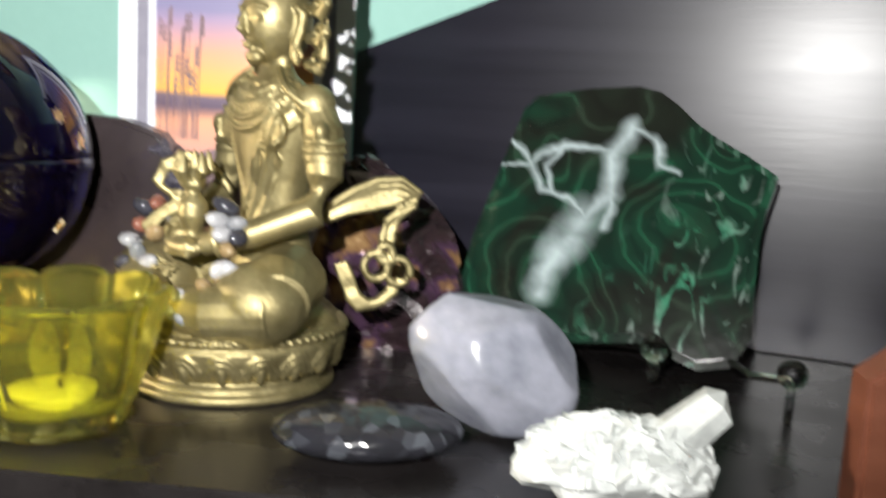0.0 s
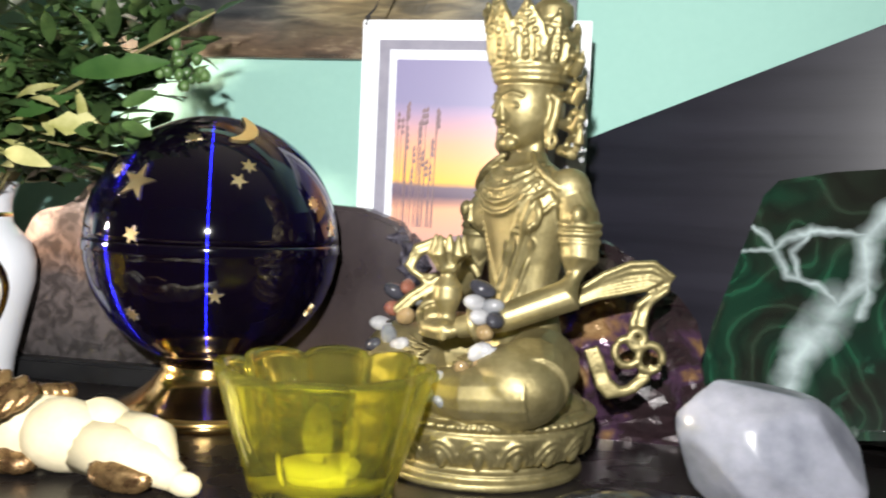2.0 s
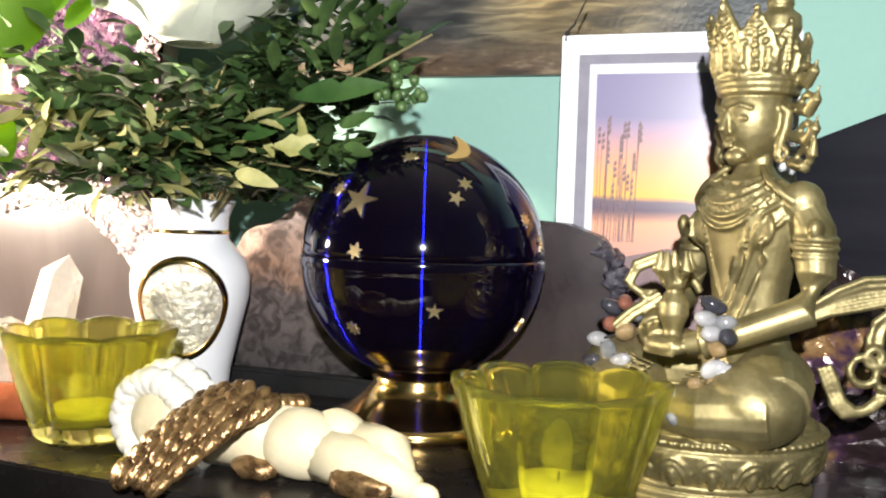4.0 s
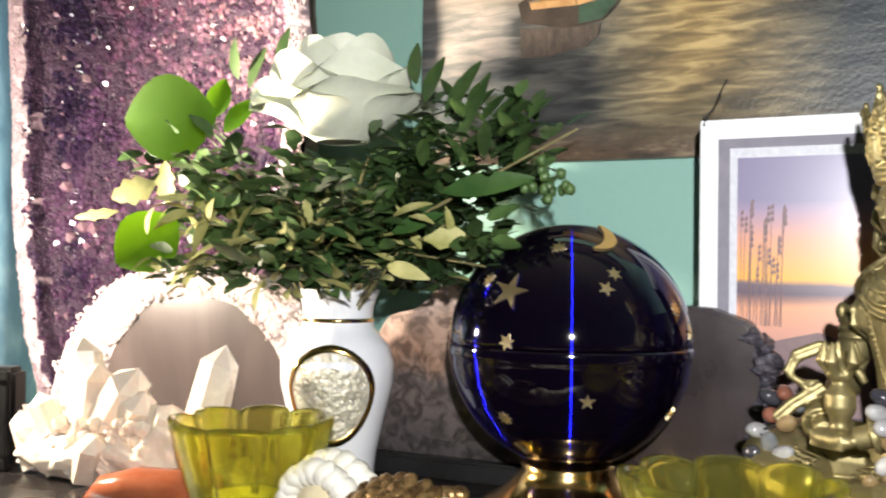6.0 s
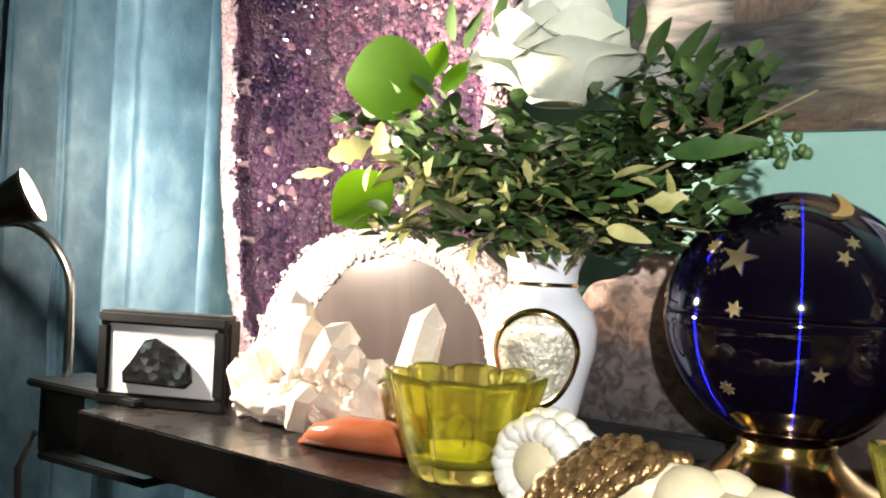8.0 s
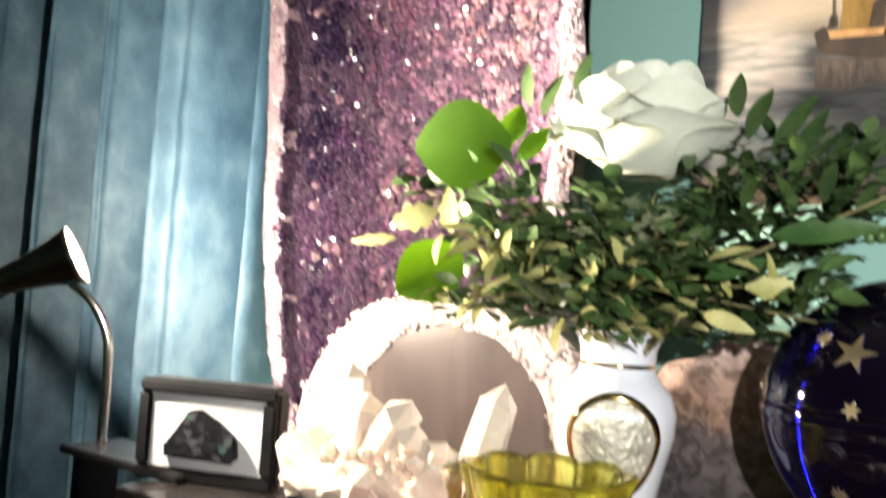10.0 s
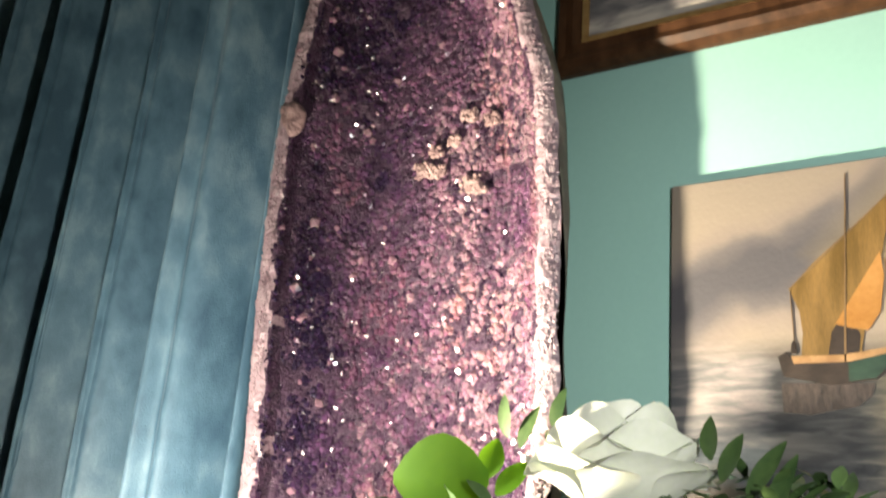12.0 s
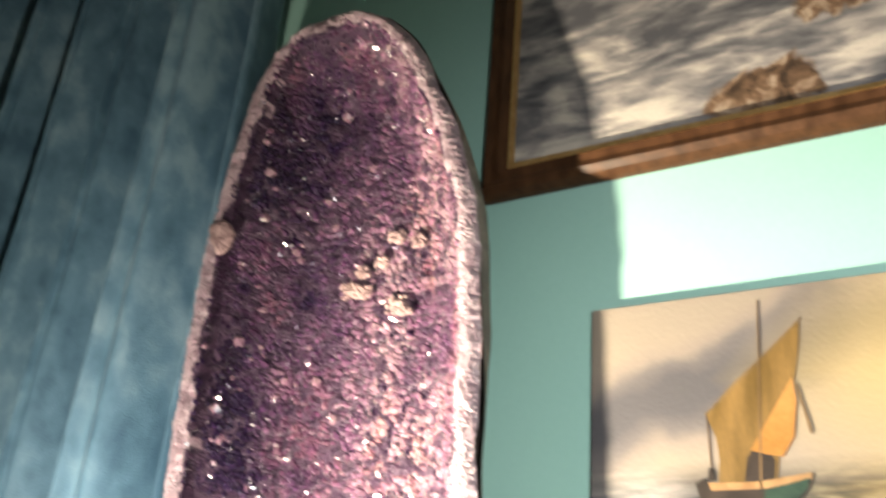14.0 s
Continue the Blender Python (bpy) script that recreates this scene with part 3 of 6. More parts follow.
# the black upright panel at the end of the shelf
bm = bmesh.new()
P0, PD, PN = Vector((0.178, -0.0655, 0)), Vector((0.929, -0.370, 0)), Vector((0.370, 0.929, 0))
prof = [(0.0, 0.001), (0.62, 0.001), (0.62, 0.404), (0.0, 0.1805)]
fr = [bm.verts.new(P0 + PD * s + Vector((0, 0, z))) for s, z in prof]
bk = [bm.verts.new(v.co + Vector((0.03, 0.0, 0))) for v in fr]
bm.faces.new(fr)
bm.faces.new(list(reversed(bk)))
for i in range(4):
    j = (i + 1) % 4
    bm.faces.new((fr[i], bk[i], bk[j], fr[j]))
bmesh.ops.recalc_face_normals(bm, faces=bm.faces[:])
tagged(part("side_panel", bm, M["black_wood"]), "black wood-grain board standing on edge at the shelf end", "panel")

# the curtain
bm = bmesh.new()
rng = random.Random(5)
NX, NZ = 480, 90
grid = []
for k in range(NZ + 1):
    z = -0.95 + 2.65 * k / NZ
    row = []
    for i in range(NX + 1):
        s = i / NX
        x = -0.648 - 1.9 * s
        ph = (x + 0.667) / 0.106 * math.pi + 0.55 * noise.noise((x * 3.0, 0, z * 0.5)) * min(1.0, 6 * s)
        deep = 0.054 * (1.0 + 0.30 * noise.noise((x * 3.1, 7, z * 0.4)))
        crease = 0.35 + 0.25 * noise.noise((x * 4.0, 11, z * 0.6))
        fold = 1.0 - 2.0 * abs(math.sin(ph)) ** 1.25 + crease * math.sin(4 * ph + 1.2)
        sz, sx = min(1.0, max(0.0, (0.80 - z) / 0.6)), min(1.0, max(0.0, (-0.640 - x) / 0.30))
        sag = sz * sz * (3 - 2 * sz) * sx * sx * (3 - 2 * sx)
        y = -0.150 - 0.010 * sag + deep * fold + 0.007 * noise.noise((x * 5, z * 0.9, 3.0)) + 0.0016 * noise.noise((x * 34, z * 18, 1.0))
        row.append(bm.verts.new((x + 0.021 * math.sin(2 * ph) * min(1.0, 8 * s), y, z)))
    grid.append(row)
for a, b in zip(grid, grid[1:]):
    for i in range(NX):
        bm.faces.new((a[i], b[i], b[i + 1], a[i + 1]))
cloth = part("curtain", bm, M["curtain"], smooth=True)
cloth.modifiers.new("thickness", "SOLIDIFY").thickness = 0.003
tagged(cloth, "blue crushed velvet curtain hanging in deep folds", "curtain")


# ---- pictures on the wall ----
def ship_picture():
    t = thing("ship_painting", (-0.021, -0.067, 0.382), "unframed canvas painting of a sailing ship at sunset", "painting")
    bm = bmesh.new()
    box(bm, (-0.193, -0.011, -0.145), (0.193, 0.0, 0.145), 0.0012)
    part("canvas", bm, M["ship_paint"], t)

    def shape(name, pts, m, y=-0.0120):
        b = bmesh.new()
        plate(b, pts, y, -0.0106)
        part(name, b, M[m], t)

    shape("sail", [(-0.0940, 0.041), (-0.0760, 0.060), (-0.0500, 0.083), (-0.0300, 0.101), (-0.0160, 0.114), (-0.0180, 0.092), (-0.0230, 0.066), (-0.0340, 0.030), (-0.0420, -0.012), (-0.0640, -0.016), (-0.0860, -0.014), (-0.0845, 0.004), (-0.0865, 0.022)], "sail")
    shape("sail", [(-0.0600, 0.010), (-0.0400, 0.042), (-0.0250, 0.066), (-0.0230, 0.046), (-0.0270, 0.018), (-0.0360, 0.004), (-0.0480, 0.006)], "sail_orange", -0.0124)
    shape("sail", [(-0.0660, -0.014), (-0.0630, 0.004), (-0.0550, 0.016), (-0.0460, 0.012), (-0.0420, 0.000), (-0.0440, -0.014)], "hull", -0.0122)
    shape("mast", [(-0.0548, -0.02), (-0.0532, -0.02), (-0.0470, 0.134), (-0.0477, 0.134)], "mast_paint", -0.0126)
    shape("yard", [(-0.0945, 0.0410), (-0.0940, 0.0400), (-0.0150, 0.1130), (-0.0145, 0.1150)], "mast_paint", -0.0125)
    shape("stay", [(-0.0935, 0.040), (-0.0930, 0.040), (-0.0905, -0.008), (-0.0910, -0.008)], "mast_paint", -0.0125)
    shape("stay", [(-0.0230, 0.060), (-0.0218, 0.060), (-0.0130, 0.022), (-0.0150, 0.020)], "mast_paint", -0.0125)
    shape("deck", [(-0.094, -0.014), (-0.056, -0.0145), (-0.016, -0.009), (-0.017, -0.014), (-0.052, -0.020), (-0.092, -0.020)], "deck_paint", -0.0126)
    shape("hull", [(-0.104, -0.014), (-0.097, -0.010), (-0.092, -0.018), (-0.048, -0.018), (-0.016, -0.011), (-0.019, -0.021), (-0.032, -0.034), (-0.064, -0.038), (-0.100, -0.030)], "hull", -0.0124)
    shape("hull", [(-0.052, -0.021), (-0.018, -0.013), (-0.021, -0.021), (-0.033, -0.033), (-0.052, -0.035)], "hull_green", -0.0127)
    shape("stern_post", [(-0.0940, -0.012), (-0.0890, -0.012), (-0.0895, -0.004), (-0.0915, -0.001), (-0.0935, -0.004)], "hull", -0.0125)
    shape("reflection", [(-0.102, -0.035), (-0.034, -0.037), (-0.036, -0.046), (-0.046, -0.054), (-0.060, -0.056), (-0.080, -0.060), (-0.101, -0.058)], "reflect", -0.0118)


ship_picture()


def storm_picture():
    t = thing("storm_painting", (0.022, -0.067, 0.93), "stormy sea oil painting in a brown wooden frame", "painting")
    W, H, F = 0.36, 0.265, 0.030
    bm = bmesh.new()
    box(bm, (-W + F + 0.006, -0.009, -H + F + 0.006), (W - F - 0.006, -0.003, H - F - 0.006))
    part("canvas", bm, M["storm_paint"], t)

    def bar(a, b, inward):
        g = bmesh.new()
        pr = [(0.0, 0.0), (0.0, -0.007), (0.0035, -0.016), (0.009, -0.022), (0.016, -0.020), (0.024, -0.022), (F, -0.012), (F, 0.0)]
        n = Vector(inward)
        d = (Vector(b) - Vector(a)).normalized()
        rings = []
        for p, sgn in ((Vector(a), 1), (Vector(b), -1)):
            rings.append([g.verts.new(p + n * u + d * sgn * u + Vector((0, v, 0))) for u, v in pr])
        for i in range(len(pr)):
            j = (i + 1) % len(pr)
            g.faces.new((rings[0][i], rings[0][j], rings[1][j], rings[1][i]))
        g.faces.new(rings[0])
        g.faces.new(list(reversed(rings[1])))
        bmesh.ops.recalc_face_normals(g, faces=g.faces[:])
        return part("frame_bar", g, M["wood_frame"], t)

    c = [(-W, 0, -H), (W, 0, -H), (W, 0, H), (-W, 0, H)]
    for i, inn in enumerate(((0, 0, 1), (-1, 0, 0), (0, 0, -1), (1, 0, 0))):
        bar(c[i], c[(i + 1) % 4], inn)
    w, h = W - F, H - F
    for lo, hi in (((-w, -0.0135, -h), (w, -0.008, -h + 0.0065)), ((-w, -0.0135, h - 0.0065), (w, -0.008, h)),
                   ((-w, -0.0135, -h + 0.0066), (-w + 0.0065, -0.008, h - 0.0066)), ((w - 0.0065, -0.0135, -h + 0.0066), (w, -0.008, h - 0.0066))):
        bm = bmesh.new()
        box(bm, lo, hi, 0.001)
        part("gilt_slip", bm, M["gilt"], t, "thin gilt inner slip")


storm_picture()


def photo_card():
    t = thing("mounted_photograph", (0.1135, -0.166, 0.0), "sunset photograph in a white card mount standing behind a statue", "photograph")
    bm = bmesh.new()
    box(bm, (-0.0745, 0.0, 0.0), (0.0745, 0.004, 0.2495), 0.0006)
    part("mount", bm, M["white_card"], t)
    for name, w, top, bot, y, m in (("lilac_border", 0.0625, 0.2365, 0.02, -0.0008, "mat_lilac"), ("silver_border", 0.0550, 0.2300, 0.026, -0.0016, "silver_mount"),
                                    ("photo", 0.0500, 0.2235, 0.030, -0.0024, "photo")):
        bm = bmesh.new()
        box(bm, (-w, y, bot), (w, y + 0.0014, top))
        part(name, bm, M[m], t)
    r = random.Random(3)
    for n in range(20):
        x, h, y = -0.048 + 0.026 * r.random(), 0.150 + 0.045 * r.random(), -0.0028 - 0.00006 * n
        bm = bmesh.new()
        lean = 0.004 * (r.random() - 0.3)
        plate(bm, [(x, 0.115), (x + 0.0004, 0.115), (x + lean + 0.0003, h), (x + lean, h)], y, -0.0020)
        for k in range(3):
            q = h - 0.004 * k
            plate(bm, [(x + lean, q), (x + lean + 0.0014, q + 0.0022), (x + lean + 0.0020, q - 0.0006), (x + lean + 0.0007, q - 0.0016)], y - 0.00002 * (k + 1), -0.0020)
        part("reed", bm, M["reed"], t)
    bm = bmesh.new()
    plate(bm, [(-0.0505, 0.1), (0.0, 0.112), (0.03, 0.1), (0.03, 0.06), (-0.0505, 0.06)], -0.0027, -0.0022)
    part("dark_bank", bm, M["reed"], t)
    bm = bmesh.new()
    tube(bm, [(-0.072, -0.001, 0.246), (-0.071, -0.003, 0.251), (-0.066, -0.003, 0.256), (-0.0625, 0.0, 0.266), (-0.058, 0.002, 0.276)], 0.0008, 6)
    blob(bm, (-0.0708, -0.002, 0.2505), (0.002, 0.002, 0.002), sub=1)
    part("cord", bm, M["cord"], t, "knotted black cord")


photo_card()


# ---- amethyst geode ----
def half_width(z):
    pts = [(0.0, 0.125), (0.08, 0.150), (0.2, 0.166), (0.35, 0.173), (0.5, 0.175), (0.62, 0.170), (0.72, 0.149), (0.80, 0.122), (0.86, 0.090), (0.894, 0.048), (0.906, 0.0)]
    for (a, u), (b, v) in zip(pts, pts[1:]):
        if a <= z <= b:
            k = (z - a) / (b - a)
            return u + (v - u) * (k if b < 0.85 else k ** 1.5)
    return 0.0


def mid_x(z):
    return -0.440 - 0.066 * max(0.0, (z - 0.3) / 0.58) - 0.01 * math.sin(z * 7)


def amethyst_geode():
    t = thing("amethyst_geode", (0, 0, 0), "tall amethyst cathedral geode with a pale quartz rim", "geode")
    # rind behind
    bm = bmesh.new()
    rows = []
    NZ, NA = 60, 20
    for k in range(NZ + 1):
        z = 0.905 * k / NZ
        w, c = half_width(z) + 0.001, mid_x(z)
        row = []
        for i in range(NA + 1):
            a = math.pi * i / NA
            n = 1 + 0.04 * noise.noise((a * 2, z * 12, 1))
            row.append(bm.verts.new((c - w * n * math.cos(a), -0.152 + 0.083 * math.sin(a) * min(1, w / 0.1), z + 0.001)))
        rows.append(row)
    for a, b in zip(rows, rows[1:]):
        for i in range(NA):
            bm.faces.new((a[i], a[i + 1], b[i + 1], b[i]))
    part("rind", bm, M["rock"], t, "rough brown outer rind", smooth=True)
    # bowl and rim: rim outside, bowl inside
    bm = bmesh.new()
    rows = []
    NZ, NA = 260, 150
    for k in range(NZ + 1):
        z = 0.905 * k / NZ
        w, c = half_width(z), mid_x(z)
        row = []
        for i in range(NA + 1):
            s = -1 + 2 * i / NA
            edge = min((1 - abs(s)) * w, (0.905 - z) * 0.9)
            bowl = -0.150 + 0.063 * min(1.0, max(0.0, (edge - 0.020) / 0.07)) ** 0.7
            if edge < 0.024:
                bowl = -0.155 - 0.006 * math.sin(min(edge, 0.024) / 0.024 * math.pi)
            bump = 0.004 * noise.noise((s * w * 60, z * 60, 2)) + 0.002 * noise.noise((s * w * 180, z * 180, 5))
            wob = 0.004 * noise.noise((3, z * 22, s)) * abs(s)
            row.append(bm.verts.new((c + s * w + wob, bowl + bump, z)))
        rows.append(row)
    for ra, rb in zip(rows, rows[1:]):
        for i in range(NA):
            f = bm.faces.new((ra[i], ra[i + 1], rb[i + 1], rb[i]))
            m = f.calc_center_median()
            w = half_width(m.z)
            s = abs(m.x - mid_x(m.z))
            e = min(w - s, (0.905 - m.z) * 0.9)
            f.material_index = 0 if e < 0.021 + 0.008 * noise.noise((m.x * 40, m.z * 40, 0)) else 1
    part("rim_and_bowl", bm, [M["rim"], M["matrix"]], t)
    # crystals
    r = random.Random(11)
    protos = []
    for n in range(6):
        b = bmesh.new()
        one_crystal(b, Matrix(), 1.0, 0.9 + 0.3 * r.random(), r)
        me = bpy.data.meshes.new("crystal")
        b.to_mesh(me)
        b.free()
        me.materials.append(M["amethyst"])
        protos.append(me)
    bm = bmesh.new()
    made = 0
    for n in range(23000):
        z = 0.01 + 0.885 * r.random()
        w = half_width(z)
        s = -1 + 2 * r.random()
        if n % 4 == 0:
            s = math.copysign(1 - min(1.0, (0.010 + 0.045 * r.random()) / max(w, 0.01)), s)
        e = min((1 - abs(s)) * w, (0.905 - z) * 0.9)
        if e < 0.017 + 0.008 * r.random():
            continue
        x = mid_x(z) + s * w
        y = -0.150 + 0.063 * min(1.0, max(0.0, (e - 0.020) / 0.07)) ** 0.7 if e >= 0.024 else -0.155 - 0.006 * math.sin(e / 0.024 * math.pi)
        size = (0.0021 + 0.0030 * r.random() ** 2.4) * (1.0 if e > 0.03 else 0.7)
        lean = Vector((-s * 0.9 + 1.5 * (r.random() - 0.5), -1.0, 1.5 * (r.random() - 0.5) - 0.3 * (z > 0.75))).normalized()
        m = Matrix.Translation((x, y + 0.002, z)) @ lean.to_track_quat("Z", "Y").to_matrix().to_4x4() @ Matrix.Rotation(r.random() * 6, 4, "Z")
        if made < 240 and r.random() < 0.04:
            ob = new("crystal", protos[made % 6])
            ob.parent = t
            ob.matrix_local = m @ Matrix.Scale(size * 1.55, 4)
            made += 1
        else:
            one_crystal(bm, m, size, 0.8 + 0.5 * r.random(), r)
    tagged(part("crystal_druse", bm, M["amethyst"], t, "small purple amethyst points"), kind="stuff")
    bm = bmesh.new()
    for n in range(7000):
        z = 0.01 + 0.885 * r.random()
        w = half_width(z)
        e = 0.001 + 0.017 * r.random()
        sd = -1 if r.random() < 0.5 else 1
        if w < e:
            continue
        x = mid_x(z) + sd * (w - e)
        lean = Vector((0.9 * (r.random() - 0.5), -1.0, 0.9 * (r.random() - 0.5))).normalized()
        m = Matrix.Translation((x, -0.155 - 0.006 * math.sin(e / 0.024 * math.pi), z)) @ lean.to_track_quat("Z", "Y").to_matrix().to_4x4()
        one_crystal(bm, m, 0.0008 + 0.0013 * r.random() ** 2, 0.55, r)
    tagged(part("rim_druse", bm, M["rim"], t, "pale pinkish quartz points"), kind="stuff")
    for x, z, rad in ((-0.477, 0.579, 0.013), (-0.460, 0.575, 0.009), (-0.417, 0.555, 0.013), (-0.407, 0.549, 0.008), (-0.427, 0.634, 0.010), (-0.397, 0.623, 0.009),
                      (-0.464, 0.599, 0.008), (-0.442, 0.607, 0.007)):
        bm = bmesh.new()
        blob(bm, (x, -0.0905, z), (rad, 0.0050, rad * 0.65), (0, 20, 0), 3, 0.8, 150, seed=x * 50)
        for k in range(26):
            p = (x + rad * r.uniform(-0.95, 0.95), -0.0930 - 0.002 * r.random(), z + rad * 0.7 * r.uniform(-0.95, 0.95))
            d = Vector((r.uniform(-0.7, 0.7), -1.0, r.uniform(-0.7, 0.7))).normalized()
            one_crystal(bm, Matrix.Translation(p) @ d.to_track_quat("Z", "Y").to_matrix().to_4x4(), 0.0016 + 0.0016 * r.random(), 1.0, r)
        tagged(part("calcite_patch", bm, M["cap_white"], t, "pinkish white calcite patch"), kind="stuff")
    bm = bmesh.new()
    blob(bm, (-0.616, -0.156, 0.640), (0.013, 0.011, 0.024), (0, -10, 0), 3, 0.5, 70)
    part("knob", bm, M["cap_white"], t, "pale crystalline knob")


def one_crystal(bm, m, size, tall, r):
    ring = [bm.verts.new(m @ Vector((size * math.cos(a), size * math.sin(a), -0.4 * size))) for a in [math.pi / 3 * i for i in range(6)]]
    up = [bm.verts.new(m @ Vector((size * math.cos(a), size * math.sin(a), size * tall * (0.30 + 0.15 * (i % 2))))) for i, a in enumerate([math.pi / 3 * i for i in range(6)])]
    tip = bm.verts.new(m @ Vector((size * 0.25 * (r.random() - 0.5), size * 0.25 * (r.random() - 0.5), size * tall)))
    for i in range(6):
        j = (i + 1) % 6
        bm.faces.new((ring[i], ring[j], up[j], up[i]))
        bm.faces.new((up[i], up[j], tip))


amethyst_geode()


# ---- stones standing at the back ----
def arch(cx, w, h, n=40, wob=0.03, seed=0.0, power=2.2, foot=0.0):
    pts = []
    for i in range(n + 1):
        a = math.pi * i / n
        k = 1 + wob * noise.noise((math.cos(a) * 3 + seed, math.sin(a) * 3, seed))
        c, s = math.cos(a), math.sin(a)
        x = cx - w * k * math.copysign(abs(c) ** (2 / power), c)
        pts.append((x, foot + h * k * abs(s) ** (2 / power)))
    return pts


def agate_half():
    t = thing("agate_geode_half", (-0.352, -0.205, 0.0), "upright half geode with grey polished face and white crystal rim", "geode")
    bm = bmesh.new()
    outer, inner = arch(0.0, 0.158, 0.150, 60, 0.05, 2.0), arch(0.002, 0.100, 0.126, 60, 0.03, 4.0)
    vo = [bm.verts.new((x, 0.004 + 0.003 * noise.noise((x * 60, z * 60, 0)), z)) for x, z in outer]
    mids = []
    for k in (0.25, 0.5, 0.75):
        mids.append([bm.verts.new((a[0] + (b[0] - a[0]) * k, -0.004 * math.sin(k * 3.14) + 0.004 * noise.noise((a[0] * 70, a[1] * 70, k * 9)), a[1] + (b[1] - a[1]) * k))
                     for a, b in zip(outer, inner)])
    vi = [bm.verts.new((x, 0.0, z)) for x, z in inner]
    vb = [bm.verts.new((x * 0.96, 0.05, z * 0.96)) for x, z in outer]
    chain = [vb, vo, *mids, vi]
    for a, b in zip(chain, chain[1:]):
        for i in range(len(a) - 1):
            bm.faces.new((a[i], a[i + 1], b[i + 1], b[i]))
    bm.faces.new(vb)
    part("crystal_rim", bm, M["rim_white"], t, "sugary white quartz rim")
    bm = bmesh.new()
    plate(bm, inner, -0.0005, 0.01)
    part("polished_face", bm, M["agate"], t, "grey polished agate face")
    r = random.Random(4)
    bm = bmesh.new()
    for n in range(1700):
        i = r.randrange(len(outer) - 1)
        k, u = r.random(), r.random()
        a = [outer[i][q] + (outer[i + 1][q] - outer[i][q]) * u for q in (0, 1)]
        b = [inner[i][q] + (inner[i + 1][q] - inner[i][q]) * u for q in (0, 1)]
        p = Vector((a[0] + (b[0] - a[0]) * k, -0.003, a[1] + (b[1] - a[1]) * k))
        d = Vector((0.6 * (r.random() - 0.5), -1, 0.6 * (r.random() - 0.5))).normalized()
        one_crystal(bm, Matrix.Translation(p) @ d.to_track_quat("Z", "Y").to_matrix().to_4x4(), 0.0008 + 0.0013 * r.random() ** 2, 0.6, r)
    tagged(part("rim_druse", bm, M["rim_white"], t), kind="stuff")


agate_half()


def standing_slab():
    t = thing("petrified_slab", (-0.115, -0.185, 0.0), "brown and grey banded stone slab standing beside the vase", "stone slab")
    bm = bmesh.new()
    plate(bm, arch(0.0, 0.100, 0.134, 48, 0.10, 7.0, 2.4), 0.0, 0.022, 0, 1, 0.002)
    part("slab", bm, [M["slab"], M["rock"]], t)
    bm = bmesh.new()
    box(bm, (-0.095, -0.012, 0.0), (0.09, 0.03, 0.014), 0.002)
    part("foot", bm, M["black_box"], t, "low dark stand")


standing_slab()


def mauve_stone():
    t = thing("mauve_stone_slab", (0.036, -0.195, 0.0), "mauve polished stone slab with a dark crystal edge", "stone slab")
    bm = bmesh.new()
    pts = [(-0.05, 0.0), (0.050, 0.0), (0.056, 0.04), (0.052, 0.08), (0.048, 0.105), (0.038, 0.118), (0.015, 0.126), (-0.02, 0.128), (-0.045, 0.118), (-0.052, 0.06)]
    plate(bm, pts, 0.0, 0.022, 0, 1, 0.003)
    part("slab", bm, [M["mauve"], M["druzy"]], t)
    bm = bmesh.new()
    for k in range(40):
        z = 0.006 + 0.0026 * k
        blob(bm, (0.0475 - 0.30 * max(0.0, z - 0.092) + 0.002 * math.sin(k * 1.9), 0.008 + 0.005 * math.sin(k * 2.7), z), (0.006, 0.010, 0.006), (0, 0, 30 * k), 2, 0.6, 160, seed=k)
    part("crystal_edge", bm, M["druzy"], t, "dark sparkling crystal edge")


mauve_stone()


def smoky_chunk():
    bm = bmesh.new()
    r = random.Random(7)
    for x, z, d in ((0.186, 0.110, 0.6), (0.205, 0.113, 0.5), (0.228, 0.101, 0.7), (0.248, 0.083, 0.7), (0.262, 0.053, 0.8), (0.262, 0.020, 0.9), (0.254, 0.0, 1.0), (0.180, 0.0, 1.0), (0.176, 0.06, 0.9)):
        for s in (-1, 1):
            bm.verts.new((x + r.uniform(-0.002, 0.002), -0.205 + s * 0.020 * d, max(0.0, z + (r.uniform(-0.003, 0.003) if z else 0.0))))
    for x, y, z in ((0.218, -0.240, 0.050), (0.240, -0.236, 0.030), (0.212, -0.234, 0.080), (0.236, -0.234, 0.062)):
        bm.verts.new((x, y, z))
    bmesh.ops.convex_hull(bm, input=bm.verts[:])
    bmesh.ops.triangulate(bm, faces=bm.faces[:])
    bmesh.ops.subdivide_edges(bm, edges=bm.edges[:], cuts=7, use_grid_fill=True)
    for v in bm.verts:
        if v.co.z > 0.001:
            v.co += noise.noise_vector(v.co * 55) * 0.0045 + noise.noise_vector(v.co * 170) * 0.0016
        v.co.z = max(v.co.z, 0.0)
    bmesh.ops.dissolve_limit(bm, angle_limit=0.12, verts=bm.verts[:], edges=bm.edges[:])
    tagged(part("smoky_stone", bm, M["smoky"]), "dark smoky purple stone chunk with golden flashes", "stone")


smoky_chunk()


